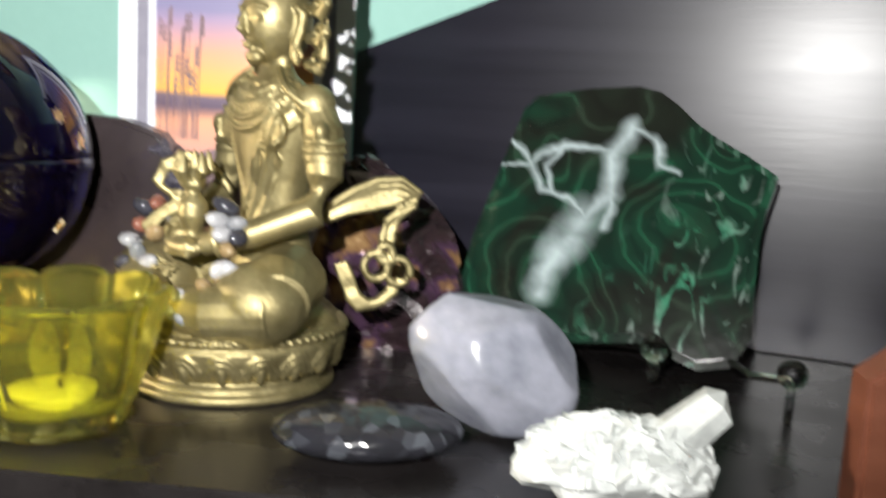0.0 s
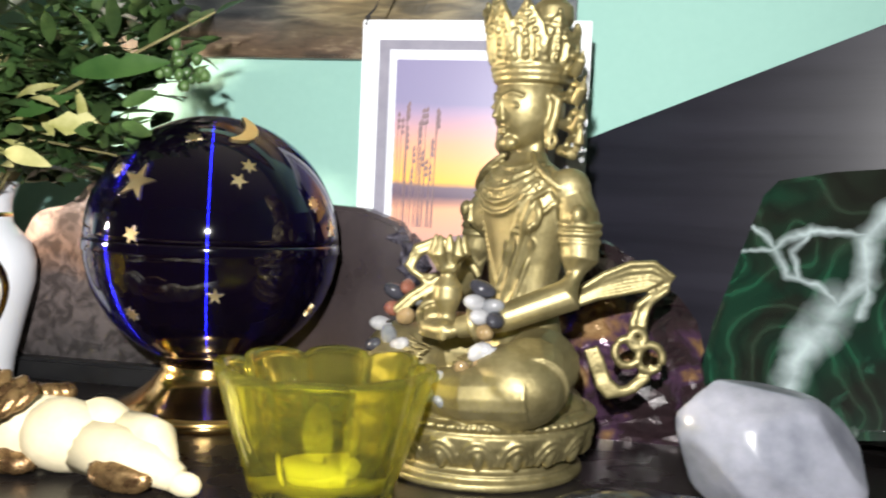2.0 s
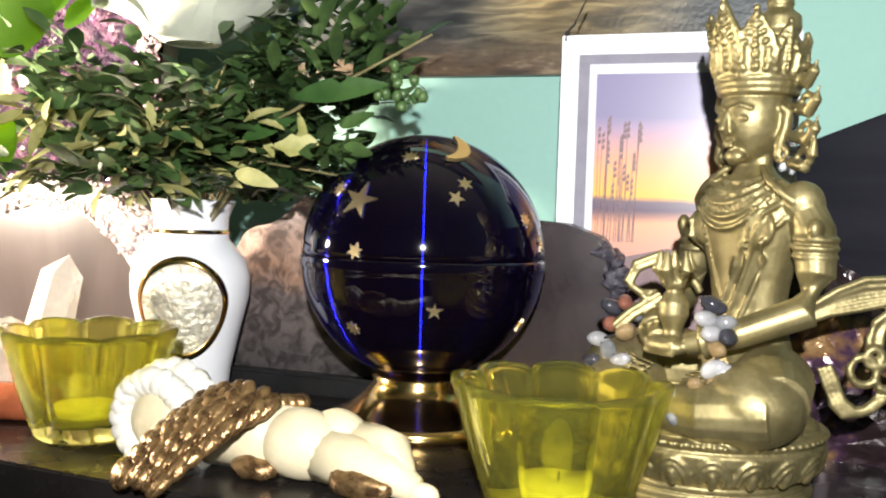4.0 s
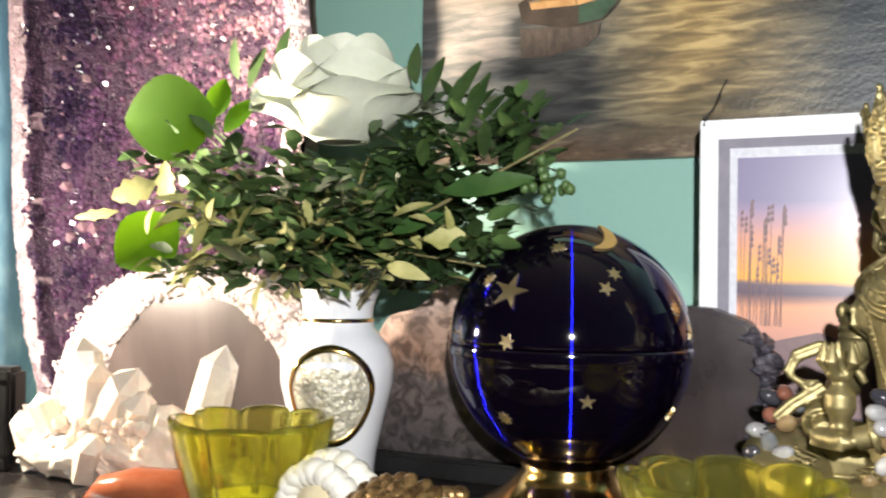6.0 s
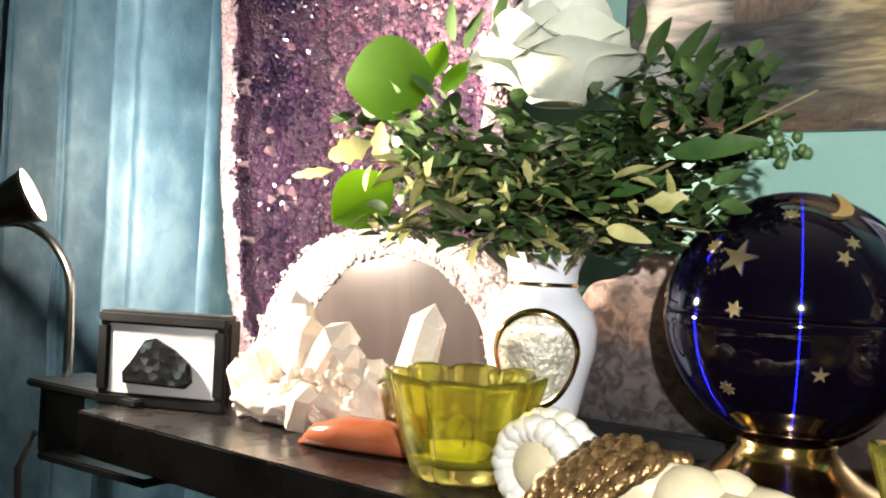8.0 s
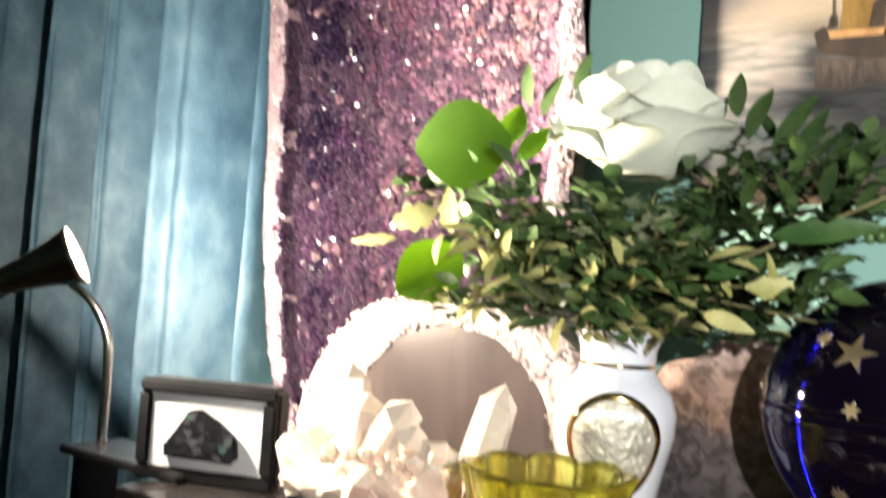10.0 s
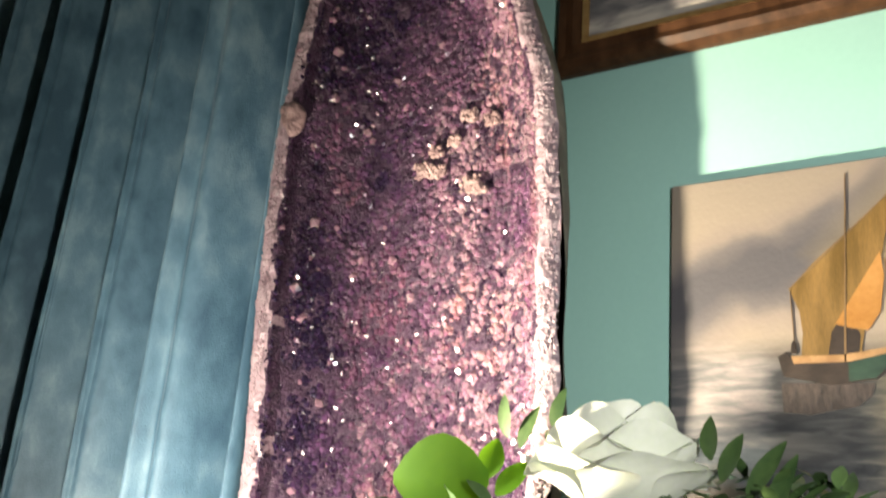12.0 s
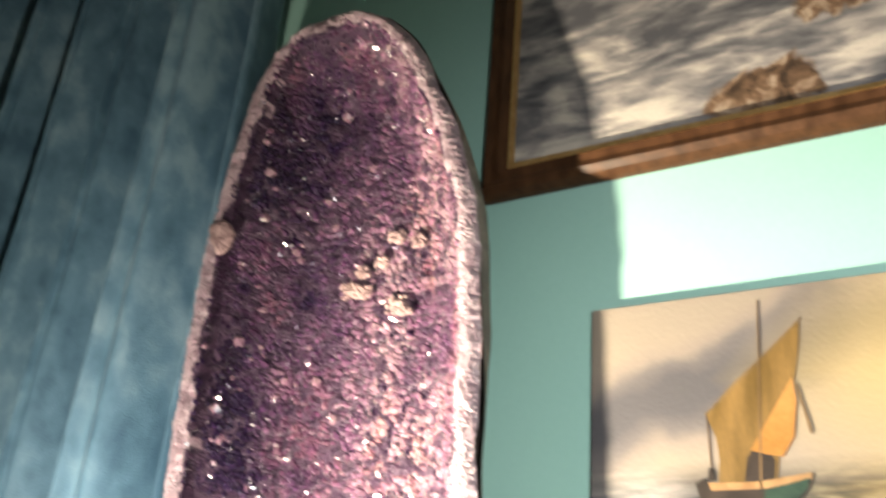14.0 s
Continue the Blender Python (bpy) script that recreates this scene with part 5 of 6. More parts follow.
def bouquet():
    t = thing("bouquet", (VX, VY, 0.0), "white rose bouquet with mixed dark green foliage in a vase", "bouquet")
    r = random.Random(21)
    V = Vector
    O = V((VX, VY, 0))

    def loc(x, y, z):
        return V((x, y, z)) - O

    # stems from the neck
    ends = []
    for n in range(46):
        a = 2 * math.pi * n / 46 + r.random() * 0.3
        out = 0.045 + 0.085 * r.random()
        e = V((out * 1.25 * math.cos(a) + 0.012, out * 0.75 * math.sin(a) - 0.025, 0.150 + 0.075 * r.random() + 0.015 * (r.random() - 0.5)))
        bm = bmesh.new()
        tube(bm, [(0.008 * math.cos(a), 0.008 * math.sin(a), 0.105), e * 0.45 + V((0, 0, 0.092)), e], [0.0012, 0.001, 0.0006], 5)
        ends.append((e, a))
        part("stem", bm, M["stem"], t)
    # twigs of small oval leaves
    for n, (e, a) in enumerate(ends):
        bm = bmesh.new()
        start = e * 0.30 + V((0, 0, 0.100))
        for k in range(36):
            s = k / 35
            p = start.lerp(e, s * 1.12) + V((r.gauss(0, 0.006), r.gauss(0, 0.006), r.gauss(0, 0.008)))
            p.z = max(p.z, 0.133 + 0.004 * r.random())
            ang = a + (1 if k % 2 else -1) * (0.5 + 0.6 * r.random())
            m = Matrix.Translation(p) @ Matrix.Rotation(ang, 4, "Z") @ Matrix.Rotation(-0.5 + 1.1 * (r.random() - 0.35), 4, "Y") @ Matrix.Rotation(r.gauss(0, 0.6), 4, "X")
            leaf_shape(bm, m, 0.013 + 0.009 * r.random(), 0.0046 + 0.0028 * r.random(), 0.2)
        part("leafy_twig", bm, M["leaf"], t, smooth=True)
    # fern-like drooping fronds
    for a, lift in ((-2.7, 0.150), (-2.2, 0.146), (-1.5, 0.144), (-0.6, 0.150), (-0.2, 0.156), (2.9, 0.15), (-1.0, 0.148)):
        bm = bmesh.new()
        for k in range(22):
            s = 0.025 + 0.0046 * k
            p = V((s * 1.15 * math.cos(a), s * 0.8 * math.sin(a), lift - 0.018 * (s / 0.12) ** 2 + 0.01))
            for side in (-1, 1):
                m = Matrix.Translation(p) @ Matrix.Rotation(a + side * 1.0, 4, "Z") @ Matrix.Rotation(0.15 + r.gauss(0, 0.15), 4, "Y")
                leaf_shape(bm, m, 0.020 * (1 - 0.6 * k / 22), 0.0034, 0.15, teeth=0.5)
        part("fern_frond", bm, M["leaf"], t, smooth=True)
    # cream variegated leaves
    for n in range(90):
        a = -2.9 + 2.9 * r.random()
        d = 0.035 + 0.070 * r.random()
        p = V((d * 1.2 * math.cos(a) - 0.01, d * 0.75 * math.sin(a) - 0.035, 0.150 + 0.060 * r.random() - 0.02 * (d / 0.1)))
        bm = bmesh.new()
        m = Matrix.Translation(p) @ Matrix.Rotation(a + r.gauss(0, 0.7), 4, "Z") @ Matrix.Rotation(r.gauss(0.1, 0.5), 4, "Y") @ Matrix.Rotation(r.gauss(0.7, 0.5), 4, "X")
        leaf_shape(bm, m, 0.015 + 0.013 * r.random(), 0.0028 + 0.0032 * r.random(), 0.35, teeth=0.5 * (n % 2))
        part("cream_leaf", bm, M["leaf_cream"], t, "cream and yellow leaf", smooth=True)
    for x, z, L, w, ang in ((-0.177, 0.191, 0.036, 0.008, -25), (-0.096, 0.166, 0.034, 0.009, 0), (-0.302, 0.205, 0.034, 0.012, 200), (-0.335, 0.186, 0.034, 0.005, 190), (-0.29, 0.19, 0.03, 0.010, 100)):
        bm = bmesh.new()
        m = Matrix.Translation(loc(x, -0.305, z)) @ Matrix.Rotation(radians(20), 4, "Z") @ Matrix.Rotation(radians(-ang), 4, "Y") @ Matrix.Rotation(radians(75), 4, "X")
        leaf_shape(bm, m, L, w, 0.1, teeth=0.7)
        part("cream_leaf", bm, M["leaf_cream"], t, "cream and yellow leaf", smooth=True)
    # large bright leaves
    for x, y, z, L, w, ang, lean in ((-0.241, -0.318, 0.246, 0.064, 0.032, 184, 82), (-0.246, -0.312, 0.246, 0.026, 0.010, 80, 85), (-0.274, -0.316, 0.179, 0.052, 0.024, 218, 75),
                                     (-0.240, -0.310, 0.236, 0.030, 0.009, 50, 70)):
        bm = bmesh.new()
        m = Matrix.Translation(loc(x, y, z)) @ Matrix.Rotation(radians(20), 4, "Z") @ Matrix.Rotation(radians(-ang), 4, "Y") @ Matrix.Rotation(radians(lean), 4, "X")
        leaf_shape(bm, m, L, w, 0.12)
        part("large_leaf", bm, M["leaf_bright"], t, "large bright green leaf", smooth=True)
    for x, y, z, L, w, ang in ((-0.085, -0.302, 0.194, 0.056, 0.0085, 8), (-0.12, -0.30, 0.17, 0.035, 0.006, 20), (-0.30, -0.30, 0.225, 0.022, 0.007, 150)):
        bm = bmesh.new()
        m = Matrix.Translation(loc(x, y, z)) @ Matrix.Rotation(radians(-ang), 4, "Y") @ Matrix.Rotation(radians(75), 4, "X")
        leaf_shape(bm, m, L, w, 0.08)
        part("large_leaf", bm, M["leaf_mid"], t, "broad mid green leaf", smooth=True)
    # dark upright leaves by the rose
    for x, z, L, ang in ((-0.212, 0.280, 0.028, 80), (-0.245, 0.275, 0.030, 105), (-0.236, 0.268, 0.030, 70), (-0.11, 0.262, 0.026, 95), (-0.104, 0.25, 0.03, 70), (-0.09, 0.24, 0.04, 60), (-0.08, 0.225, 0.045, 70)):
        bm = bmesh.new()
        m = Matrix.Translation(loc(x, -0.29, z)) @ Matrix.Rotation(radians(-ang), 4, "Y") @ Matrix.Rotation(radians(70), 4, "X")
        leaf_shape(bm, m, L, 0.0075, 0.12)
        part("dark_leaf", bm, M["leaf"], t, smooth=True)
    # dense twigs on the right of the rose
    for n in range(14):
        bm = bmesh.new()
        x0, z0 = -0.135 + 0.075 * r.random(), 0.175 + 0.03 * r.random()
        for k in range(16):
            p = loc(x0 + 0.010 * r.gauss(0, 1) + 0.001 * k, -0.27 + 0.018 * r.gauss(0, 1), z0 + 0.0037 * k)
            m = Matrix.Translation(p) @ Matrix.Rotation(r.random() * 6.28, 4, "Z") @ Matrix.Rotation(-0.9 + 0.8 * r.random(), 4, "Y")
            leaf_shape(bm, m, 0.018 + 0.01 * r.random(), 0.0048, 0.15)
        part("leafy_twig", bm, M["leaf"], t, smooth=True)
    # bud spray at the right
    bm = bmesh.new()
    tube(bm, [loc(-0.12, -0.285, 0.175), loc(-0.07, -0.292, 0.198), loc(-0.005, -0.296, 0.228)], [0.0012, 0.001, 0.0006], 6)
    part("bare_twig", bm, M["stem"], t)
    for n in range(16):
        bm = bmesh.new()
        blob(bm, loc(-0.022 + 0.008 * r.gauss(0, 1), -0.293 + 0.005 * r.gauss(0, 1), 0.197 + 0.007 * r.gauss(0, 1)), (0.0030, 0.0030, 0.0034), sub=2, rough=0.3, freq=300)
        part("berry", bm, M["leaf"], t, "dark green berry", smooth=True)
    # the rose
    c = loc(-0.170, -0.278, 0.252)
    for ring, (num, rad, ht, open_) in enumerate(((3, 0.010, 0.064, 0.0), (3, 0.019, 0.067, 0.1), (4, 0.030, 0.066, 0.4), (5, 0.041, 0.060, 0.8), (6, 0.049, 0.048, 1.3))):
        for k in range(num):
            a0 = 2 * math.pi * k / num + ring * 0.55 + 0.15 * r.random()
            span = 2 * math.pi / num * 0.95
            bm = bmesh.new()
            rows = []
            for i in range(8):
                s = i / 7
                row = []
                for j in range(11):
                    u = -1 + j / 5
                    a = a0 + u * span * math.sin(math.pi * (0.18 + 0.66 * s)) ** 0.6
                    flare = rad * (0.35 + 0.65 * math.sin(1.5708 * min(1, s * 1.15)) ** 0.8) + open_ * 0.010 * s ** 3
                    z = ht * s * (1 - 0.22 * abs(u) ** 2.0 * s) - 0.012 * open_ * s ** 2 + 0.0028 * math.sin(4 * u + 2.1 * k + ring) * s ** 2
                    row.append(bm.verts.new(c + V((flare * math.cos(a), flare * 0.9 * math.sin(a), z - 0.018 - 0.001 * ring))))
                rows.append(row)
            for p, q in zip(rows, rows[1:]):
                for j in range(10):
                    bm.faces.new((p[j], p[j + 1], q[j + 1], q[j]))
            part("petal", bm, M["rose"], t, smooth=True)


bouquet()


# ---- brass seated figure: one plain mesh ----
def brass_statue():
    bm = bmesh.new()
    cx, cy = 0.006, 0.004

    def V(u, z, w=0.0):
        """u across towards the statue's back flank, w out towards the room, about the figure's axis."""
        return Vector((cx + 0.010 + 0.57 * u + 0.82 * w, cy + 0.012 + 0.82 * u - 0.57 * w, z))

    # plinth: stepped foot, waist, lotus bowl and beaded lip
    lathe(bm, [(0.0, 0.0), (0.0500, 0.0), (0.0520, 0.0015), (0.0520, 0.0040), (0.0485, 0.0060), (0.0495, 0.0075), (0.0460, 0.0090), (0.0470, 0.0115), (0.0530, 0.0160), (0.0560, 0.0220), (0.0572, 0.0265),
               (0.0560, 0.0280), (0.0545, 0.0285), (0.0570, 0.0300), (0.0575, 0.0320), (0.0555, 0.0330), (0.0, 0.0335)], 96)
    n = 19
    for k in range(n):
        a = 2 * math.pi * k / n
        out, side = Vector((math.cos(a), math.sin(a), 0)), Vector((-math.sin(a), math.cos(a), 0))
        for wd, lift, rad in ((0.0080, 0.0008, 0.0011), (0.0052, 0.0018, 0.0011)):
            pts = []
            for i in range(9):
                q = math.pi * i / 8
                z = 0.0125 + 0.0125 * (wd / 0.0080) ** 0.6 * math.sin(q) ** 0.8
                r0 = 0.0478 + 0.0092 * ((z - 0.0115) / 0.0145) ** 0.7
                pts.append(out * (r0 + lift) + side * wd * math.cos(q) + Vector((0, 0, z)))
            tube(bm, pts, rad, 6)
        blob(bm, out * 0.0535 + Vector((0, 0, 0.0165)), (0.0030, 0.0030, 0.0062), (0, 24, math.degrees(a)), 2)
    for k in range(76):
        a = 2 * math.pi * k / 76
        blob(bm, (0.0572 * math.cos(a), 0.0572 * math.sin(a), 0.0312), (0.0016, 0.0016, 0.0017), sub=1)
    # skirt spread over the seat, with a rippled hem
    hem = []
    for rr, z in ((0.0, 0.048), (0.030, 0.046), (0.044, 0.042), (0.050, 0.0375), (0.0525, 0.0345), (0.050, 0.0325), (0.0, 0.0322)):
        hem.append((rr, z))
    rings = lathe(bm, hem, 72)
    for ring in rings[2:6]:
        for i, v in enumerate(ring):
            a = 2 * math.pi * i / 72
            v.co.x *= 1 + 0.035 * math.sin(11 * a + 0.6)
            v.co.y *= 1 + 0.035 * math.sin(11 * a + 0.6)
    # folded legs: thighs out to the knees, shins crossed in front
    for s in (-1, 1):
        kx = 0.0610 if s < 0 else 0.0560
        tube(bm, [(cx + s * 0.012, cy + 0.014, 0.055), (cx + s * 0.032, cy + 0.002, 0.056), (cx + s * (kx - 0.012), cy - 0.014, 0.0545), (cx + s * kx, cy - 0.022, 0.051)], [0.016, 0.0185, 0.0185, 0.0155], 18)
        blob(bm, (cx + s * (kx - 0.014), cy - 0.022, 0.0500), (0.0250, 0.0225, 0.0195), sub=4)
        tube(bm, [(cx + s * kx, cy - 0.024, 0.049), (cx + s * 0.034, cy - 0.041, 0.046), (cx + s * 0.006, cy - 0.047, 0.044), (cx - s * 0.020, cy - 0.043, 0.043)], [0.0135, 0.0125, 0.0105, 0.006], 14)
        # fine folds of cloth fanning from the knee
        for k in range(7):
            t0 = -0.4 + 0.26 * k
            p = [Vector((cx + s * (kx - 0.010 - 0.036 * q), cy - 0.026 - 0.016 * math.sin(math.pi * q * 0.8) * math.cos(t0), 0.0515 + 0.0165 * math.sin(t0) * (1 - 0.45 * q))) for q in (0.0, 0.25, 0.5, 0.75, 1.0)]
            tube(bm, p, [0.0005, 0.0011, 0.0012, 0.0011, 0.0006], 6)
        # upper arm, forearm and hand in the lap
        tube(bm, [(cx + s * 0.027 + 0.006, cy + 0.013, 0.1430), (cx + s * 0.0365 + 0.006, cy + 0.012, 0.128), (cx + s * 0.0405 + 0.006, cy + 0.010, 0.108), (cx + s * 0.0405 + 0.005, cy + 0.005, 0.0915), (cx + s * 0.029, cy - 0.018, 0.080), (cx + s * 0.010, cy - 0.032, 0.073)],
             [0.0085, 0.0098, 0.0088, 0.0082, 0.0068, 0.0052], 16)
        blob(bm, (cx + s * 0.0285 + 0.006, cy + 0.012, 0.1410), (0.0108, 0.0102, 0.0104), sub=3)
        blob(bm, (cx + s * 0.0030, cy - 0.036, 0.0715), (0.0100, 0.0066, 0.0046), sub=3)
        for k in range(4):
            tube(bm, [(cx + s * 0.003, cy - 0.0380, 0.0735 - 0.0018 * k), (cx - s * 0.010, cy - 0.0400, 0.0735 - 0.0018 * k)], [0.0019, 0.0015], 6)
        for q, rad in ((0.1165, 0.0104), (0.1205, 0.0108), (0.1245, 0.0106)):
            lathe_at(bm, (cx + s * 0.0384 + 0.006, cy + 0.0112, q), rad - 0.0012, 0.0013)
        blob(bm, (cx + s * 0.0435 + 0.006, cy + 0.005, 0.1290), (0.0034, 0.0040, 0.0052), sub=2)
        lathe_at(bm, (cx + s * 0.0170, cy - 0.0275, 0.0755), 0.0078, 0.0015, (s * 0.8, 0.6, 0.3))
        lathe_at(bm, (cx + s * 0.0195, cy - 0.0255, 0.0765), 0.0078, 0.0012, (s * 0.8, 0.6, 0.3))
    # trunk
    body = [(0.0, 0.046), (0.0290, 0.050), (0.0275, 0.062), (0.0225, 0.078), (0.0205, 0.090), (0.0225, 0.104), (0.0270, 0.120), (0.0300, 0.133), (0.0285, 0.142), (0.0215, 0.149), (0.0130, 0.1545), (0.0098, 0.159), (0.0096, 0.168), (0.0, 0.170)]
    ox, oy = cx + 0.006, cy + 0.010
    for ring in lathe(bm, body, 40):
        for v in ring:
            v.co = Vector((v.co.x + ox, v.co.y * 0.66 + oy, v.co.z))
    for s in (-1, 1):
        blob(bm, (ox + s * 0.0140, oy - 0.0135, 0.1285), (0.0138, 0.0036, 0.0100), sub=3)

    def chest(x, z, lift=0.0):
        rad = 0.02
        for (r0, z0), (r1, z1) in zip(body[1:], body[2:]):
            if z0 <= z <= z1:
                rad = r0 + (r1 - r0) * (z - z0) / (z1 - z0)
        y = -0.66 * math.sqrt(max(rad * rad - x * x, 1e-7))
        if 0.119 < z < 0.138 and abs(x) < 0.026:
            y = min(y, -0.0165)
        return Vector((ox + x, oy + y - lift, z))

    # shawl: a raised band from the far shoulder and over the near flank
    for x0, z0, x1, z1 in ((0.024, 0.1480, -0.006, 0.0850), (0.0275, 0.1450, -0.001, 0.0820), (0.0300, 0.1400, 0.006, 0.0800), (-0.026, 0.1460, -0.0235, 0.0960)):
        tube(bm, [chest(x0 + (x1 - x0) * q, z0 + (z1 - z0) * q, 0.0006) for q in (0.0, 0.15, 0.3, 0.45, 0.6, 0.8, 1.0)], 0.0013, 6)
    for rad, z, drop, cnt, size in ((0.0125, 0.1535, 0.003, 20, 0.0015), (0.0155, 0.1525, 0.007, 26, 0.0013), (0.0185, 0.1510, 0.011, 28, 0.0016), (0.0215, 0.1495, 0.016, 34, 0.0014), (0.0230, 0.1480, 0.020, 36, 0.0015), (0.0170, 0.1480, 0.058, 56, 0.0010)):
        for k in range(cnt):
            a = math.radians(-180 + 180 * k / (cnt - 1))
            x, d = rad * math.cos(a), drop * math.sin(-a)
            blob(bm, chest(x * (1 - 0.25 * d / 0.06), z - d, 0.0006), (size, size, size), sub=1)
    r = random.Random(31)
    for k in range(70):
        x, z = r.uniform(-0.021, 0.021), r.uniform(0.136, 0.151)
        blob(bm, chest(x, z, 0.0004), (0.0014, 0.0010, 0.0014), sub=1)
    for s in (-1, 1):
        for k in range(22):
            q = k / 21
            blob(bm, (ox + s * (0.012 + 0.020 * q), oy - 0.007 - 0.004 * math.sin(q * 3.1), 0.1575 - 0.016 * q), (0.0020, 0.0020, 0.0020), sub=1, rough=0.2)
    # head: tapered skull, brow, nose, lips, lids and long ears
    hx, hy = ox, oy - 0.001
    k0 = len(bm.verts)
    blob(bm, (0, 0.000, 0.1815), (0.0165, 0.0185, 0.0230), sub=5)
    bm.verts.ensure_lookup_table()
    for v in bm.verts[k0:]:
        low = max(0.0, (0.182 - v.co.z) / 0.0235)
        v.co.x *= 1 - 0.24 * low * low
        if v.co.y < 0:
            v.co.y *= 1 - 0.10 * low * low
        v.co += Vector((hx, hy, 0))
    blob(bm, (hx, hy - 0.0122, 0.1628), (0.0056, 0.0042, 0.0040), sub=3)
    tube(bm, [(hx, hy - 0.0178, 0.1852), (hx, hy - 0.0196, 0.1800), (hx, hy - 0.0212, 0.1752), (hx, hy - 0.0180, 0.1728)], [0.0011, 0.0016, 0.0023, 0.0018], 8)
    blob(bm, (hx, hy - 0.0172, 0.1692), (0.0038, 0.0016, 0.0009), sub=2)
    blob(bm, (hx, hy - 0.0168, 0.1672), (0.0032, 0.0016, 0.0010), sub=2)
    for s in (-1, 1):
        blob(bm, (hx + s * 0.0066, hy - 0.0160, 0.1808), (0.0044, 0.0012, 0.0015), (0, s * 8, 0), 2)
        tube(bm, [(hx + s * 0.0016, hy - 0.0184, 0.1850), (hx + s * 0.0066, hy - 0.0172, 0.1868), (hx + s * 0.0118, hy - 0.0135, 0.1850)], 0.0008, 6)
        tube(bm, [(hx + s * 0.0160, hy - 0.001, 0.1870), (hx + s * 0.0186, hy + 0.002, 0.1840), (hx + s * 0.0182, hy + 0.001, 0.1760), (hx + s * 0.0168, hy - 0.001, 0.1680), (hx + s * 0.0172, hy - 0.002, 0.1620)], [0.002, 0.003, 0.0024, 0.0028, 0.0018], 8)
        ring_at(bm, (hx + s * 0.0185, hy - 0.001, 0.1640), 0.0035, 0.0014)
        # curled ribbon ends standing out behind the ears
        for ex, ez, tip in ((0.0245, 0.1615, 0.0140), (0.0255, 0.1740, 0.0110), (0.0255, 0.1875, 0.0110), (0.0235, 0.2010, 0.0090)):
            ring_at(bm, (hx + s * ex, hy + 0.007, ez), 0.0042, 0.0019)
            tube(bm, [(hx + s * 0.015, hy + 0.008, ez - 0.001), (hx + s * (ex + 0.001), hy + 0.007, ez - 0.0035), (hx + s * (ex + 0.0060), hy + 0.006, ez + 0.002), (hx + s * (ex + 0.0072), hy + 0.006, ez + tip * 0.7)], [0.0030, 0.0034, 0.0028, 0.0010], 8)
    # crown bands, leaves with scrolls, and the knot of hair behind
    for z, rad, th in ((0.1935, 0.0178, 0.0017), (0.1965, 0.0190, 0.0015), (0.1995, 0.0196, 0.0019), (0.2025, 0.0192, 0.0013)):
        lathe_at(bm, (hx, hy + 0.001, z), rad, th)
    lathe_hair = [(0.0, 0.190), (0.0172, 0.192), (0.0182, 0.203), (0.0172, 0.213), (0.0130, 0.220), (0.0, 0.223)]
    for ring in lathe(bm, lathe_hair, 28):
        for v in ring:
            v.co += Vector((hx, hy + 0.001, 0))
    for k in range(7):
        a = math.radians(-90 + (k - 3) * 40)
        h = (0.037, 0.031, 0.025, 0.020)[abs(k - 3)]
        base = Vector((hx + 0.0188 * math.cos(a), hy + 0.001 + 0.0188 * math.sin(a), 0.2005))
        outline = [(0.0072, 0.0), (0.0104, 0.16), (0.0108, 0.36), (0.0090, 0.50), (0.0082, 0.62), (0.0052, 0.74), (0.0030, 0.88), (0.0, 1.0)]
        outline = outline + [(-x, z) for x, z in reversed(outline[:-1])]
        mm = Matrix.Translation(base) @ Matrix.Rotation(a + math.pi / 2, 4, "Z") @ Matrix.Rotation(0.16, 4, "X")
        front = [bm.verts.new(mm @ Vector((x, -0.0014, z * h))) for x, z in outline]
        back = [bm.verts.new(mm @ Vector((x, 0.0014, z * h))) for x, z in outline]
        bm.faces.new(front)
        bm.faces.new(list(reversed(back)))
        for i in range(len(front)):
            j = (i + 1) % len(front)
            bm.faces.new((front[i], back[i], back[j], front[j]))
        for u, sx, rad in ((0.10, 0.0050, 0.0017), (0.22, 0.0066, 0.0019), (0.37, 0.0062, 0.0018), (0.50, 0.0044, 0.0016), (0.63, 0.0034, 0.0015), (0.76, 0.0020, 0.0012)):
            for sd in (-1, 1):
                blob(bm, mm @ Vector((sd * sx, -0.0016, u * h)), (rad, rad, rad * 1.1), sub=1, rough=0.25, freq=300, seed=k + u)
        for u in (0.14, 0.30, 0.46, 0.60, 0.74, 0.88):
            blob(bm, mm @ Vector((0, -0.0018, u * h)), (0.0020 * (1.15 - 0.6 * u), 0.0016, 0.0024), sub=2)
        blob(bm, mm @ Vector((0, 0, h)), (0.0017, 0.0017, 0.0021), sub=2)
    top = [(0.0, 0.205), (0.0105, 0.206), (0.0120, 0.213), (0.0085, 0.2185), (0.0080, 0.221), (0.0108, 0.225), (0.0100, 0.2315), (0.0058, 0.2355), (0.0068, 0.2380), (0.0058, 0.2425), (0.0030, 0.2455), (0.0026, 0.2470), (0.0, 0.2495)]
    for ring in lathe(bm, top, 26):
        for v in ring:
            v.co += Vector((hx + 0.003, hy + 0.010, 0))
    for k in range(8):
        a = 2 * math.pi * k / 8
        tube(bm, [(hx + 0.003 + 0.0115 * math.cos(a + q), hy + 0.010 + 0.0115 * math.sin(a + q), 0.206 + 0.012 * q) for q in (0.0, 0.3, 0.6, 0.9)], 0.0016, 6)
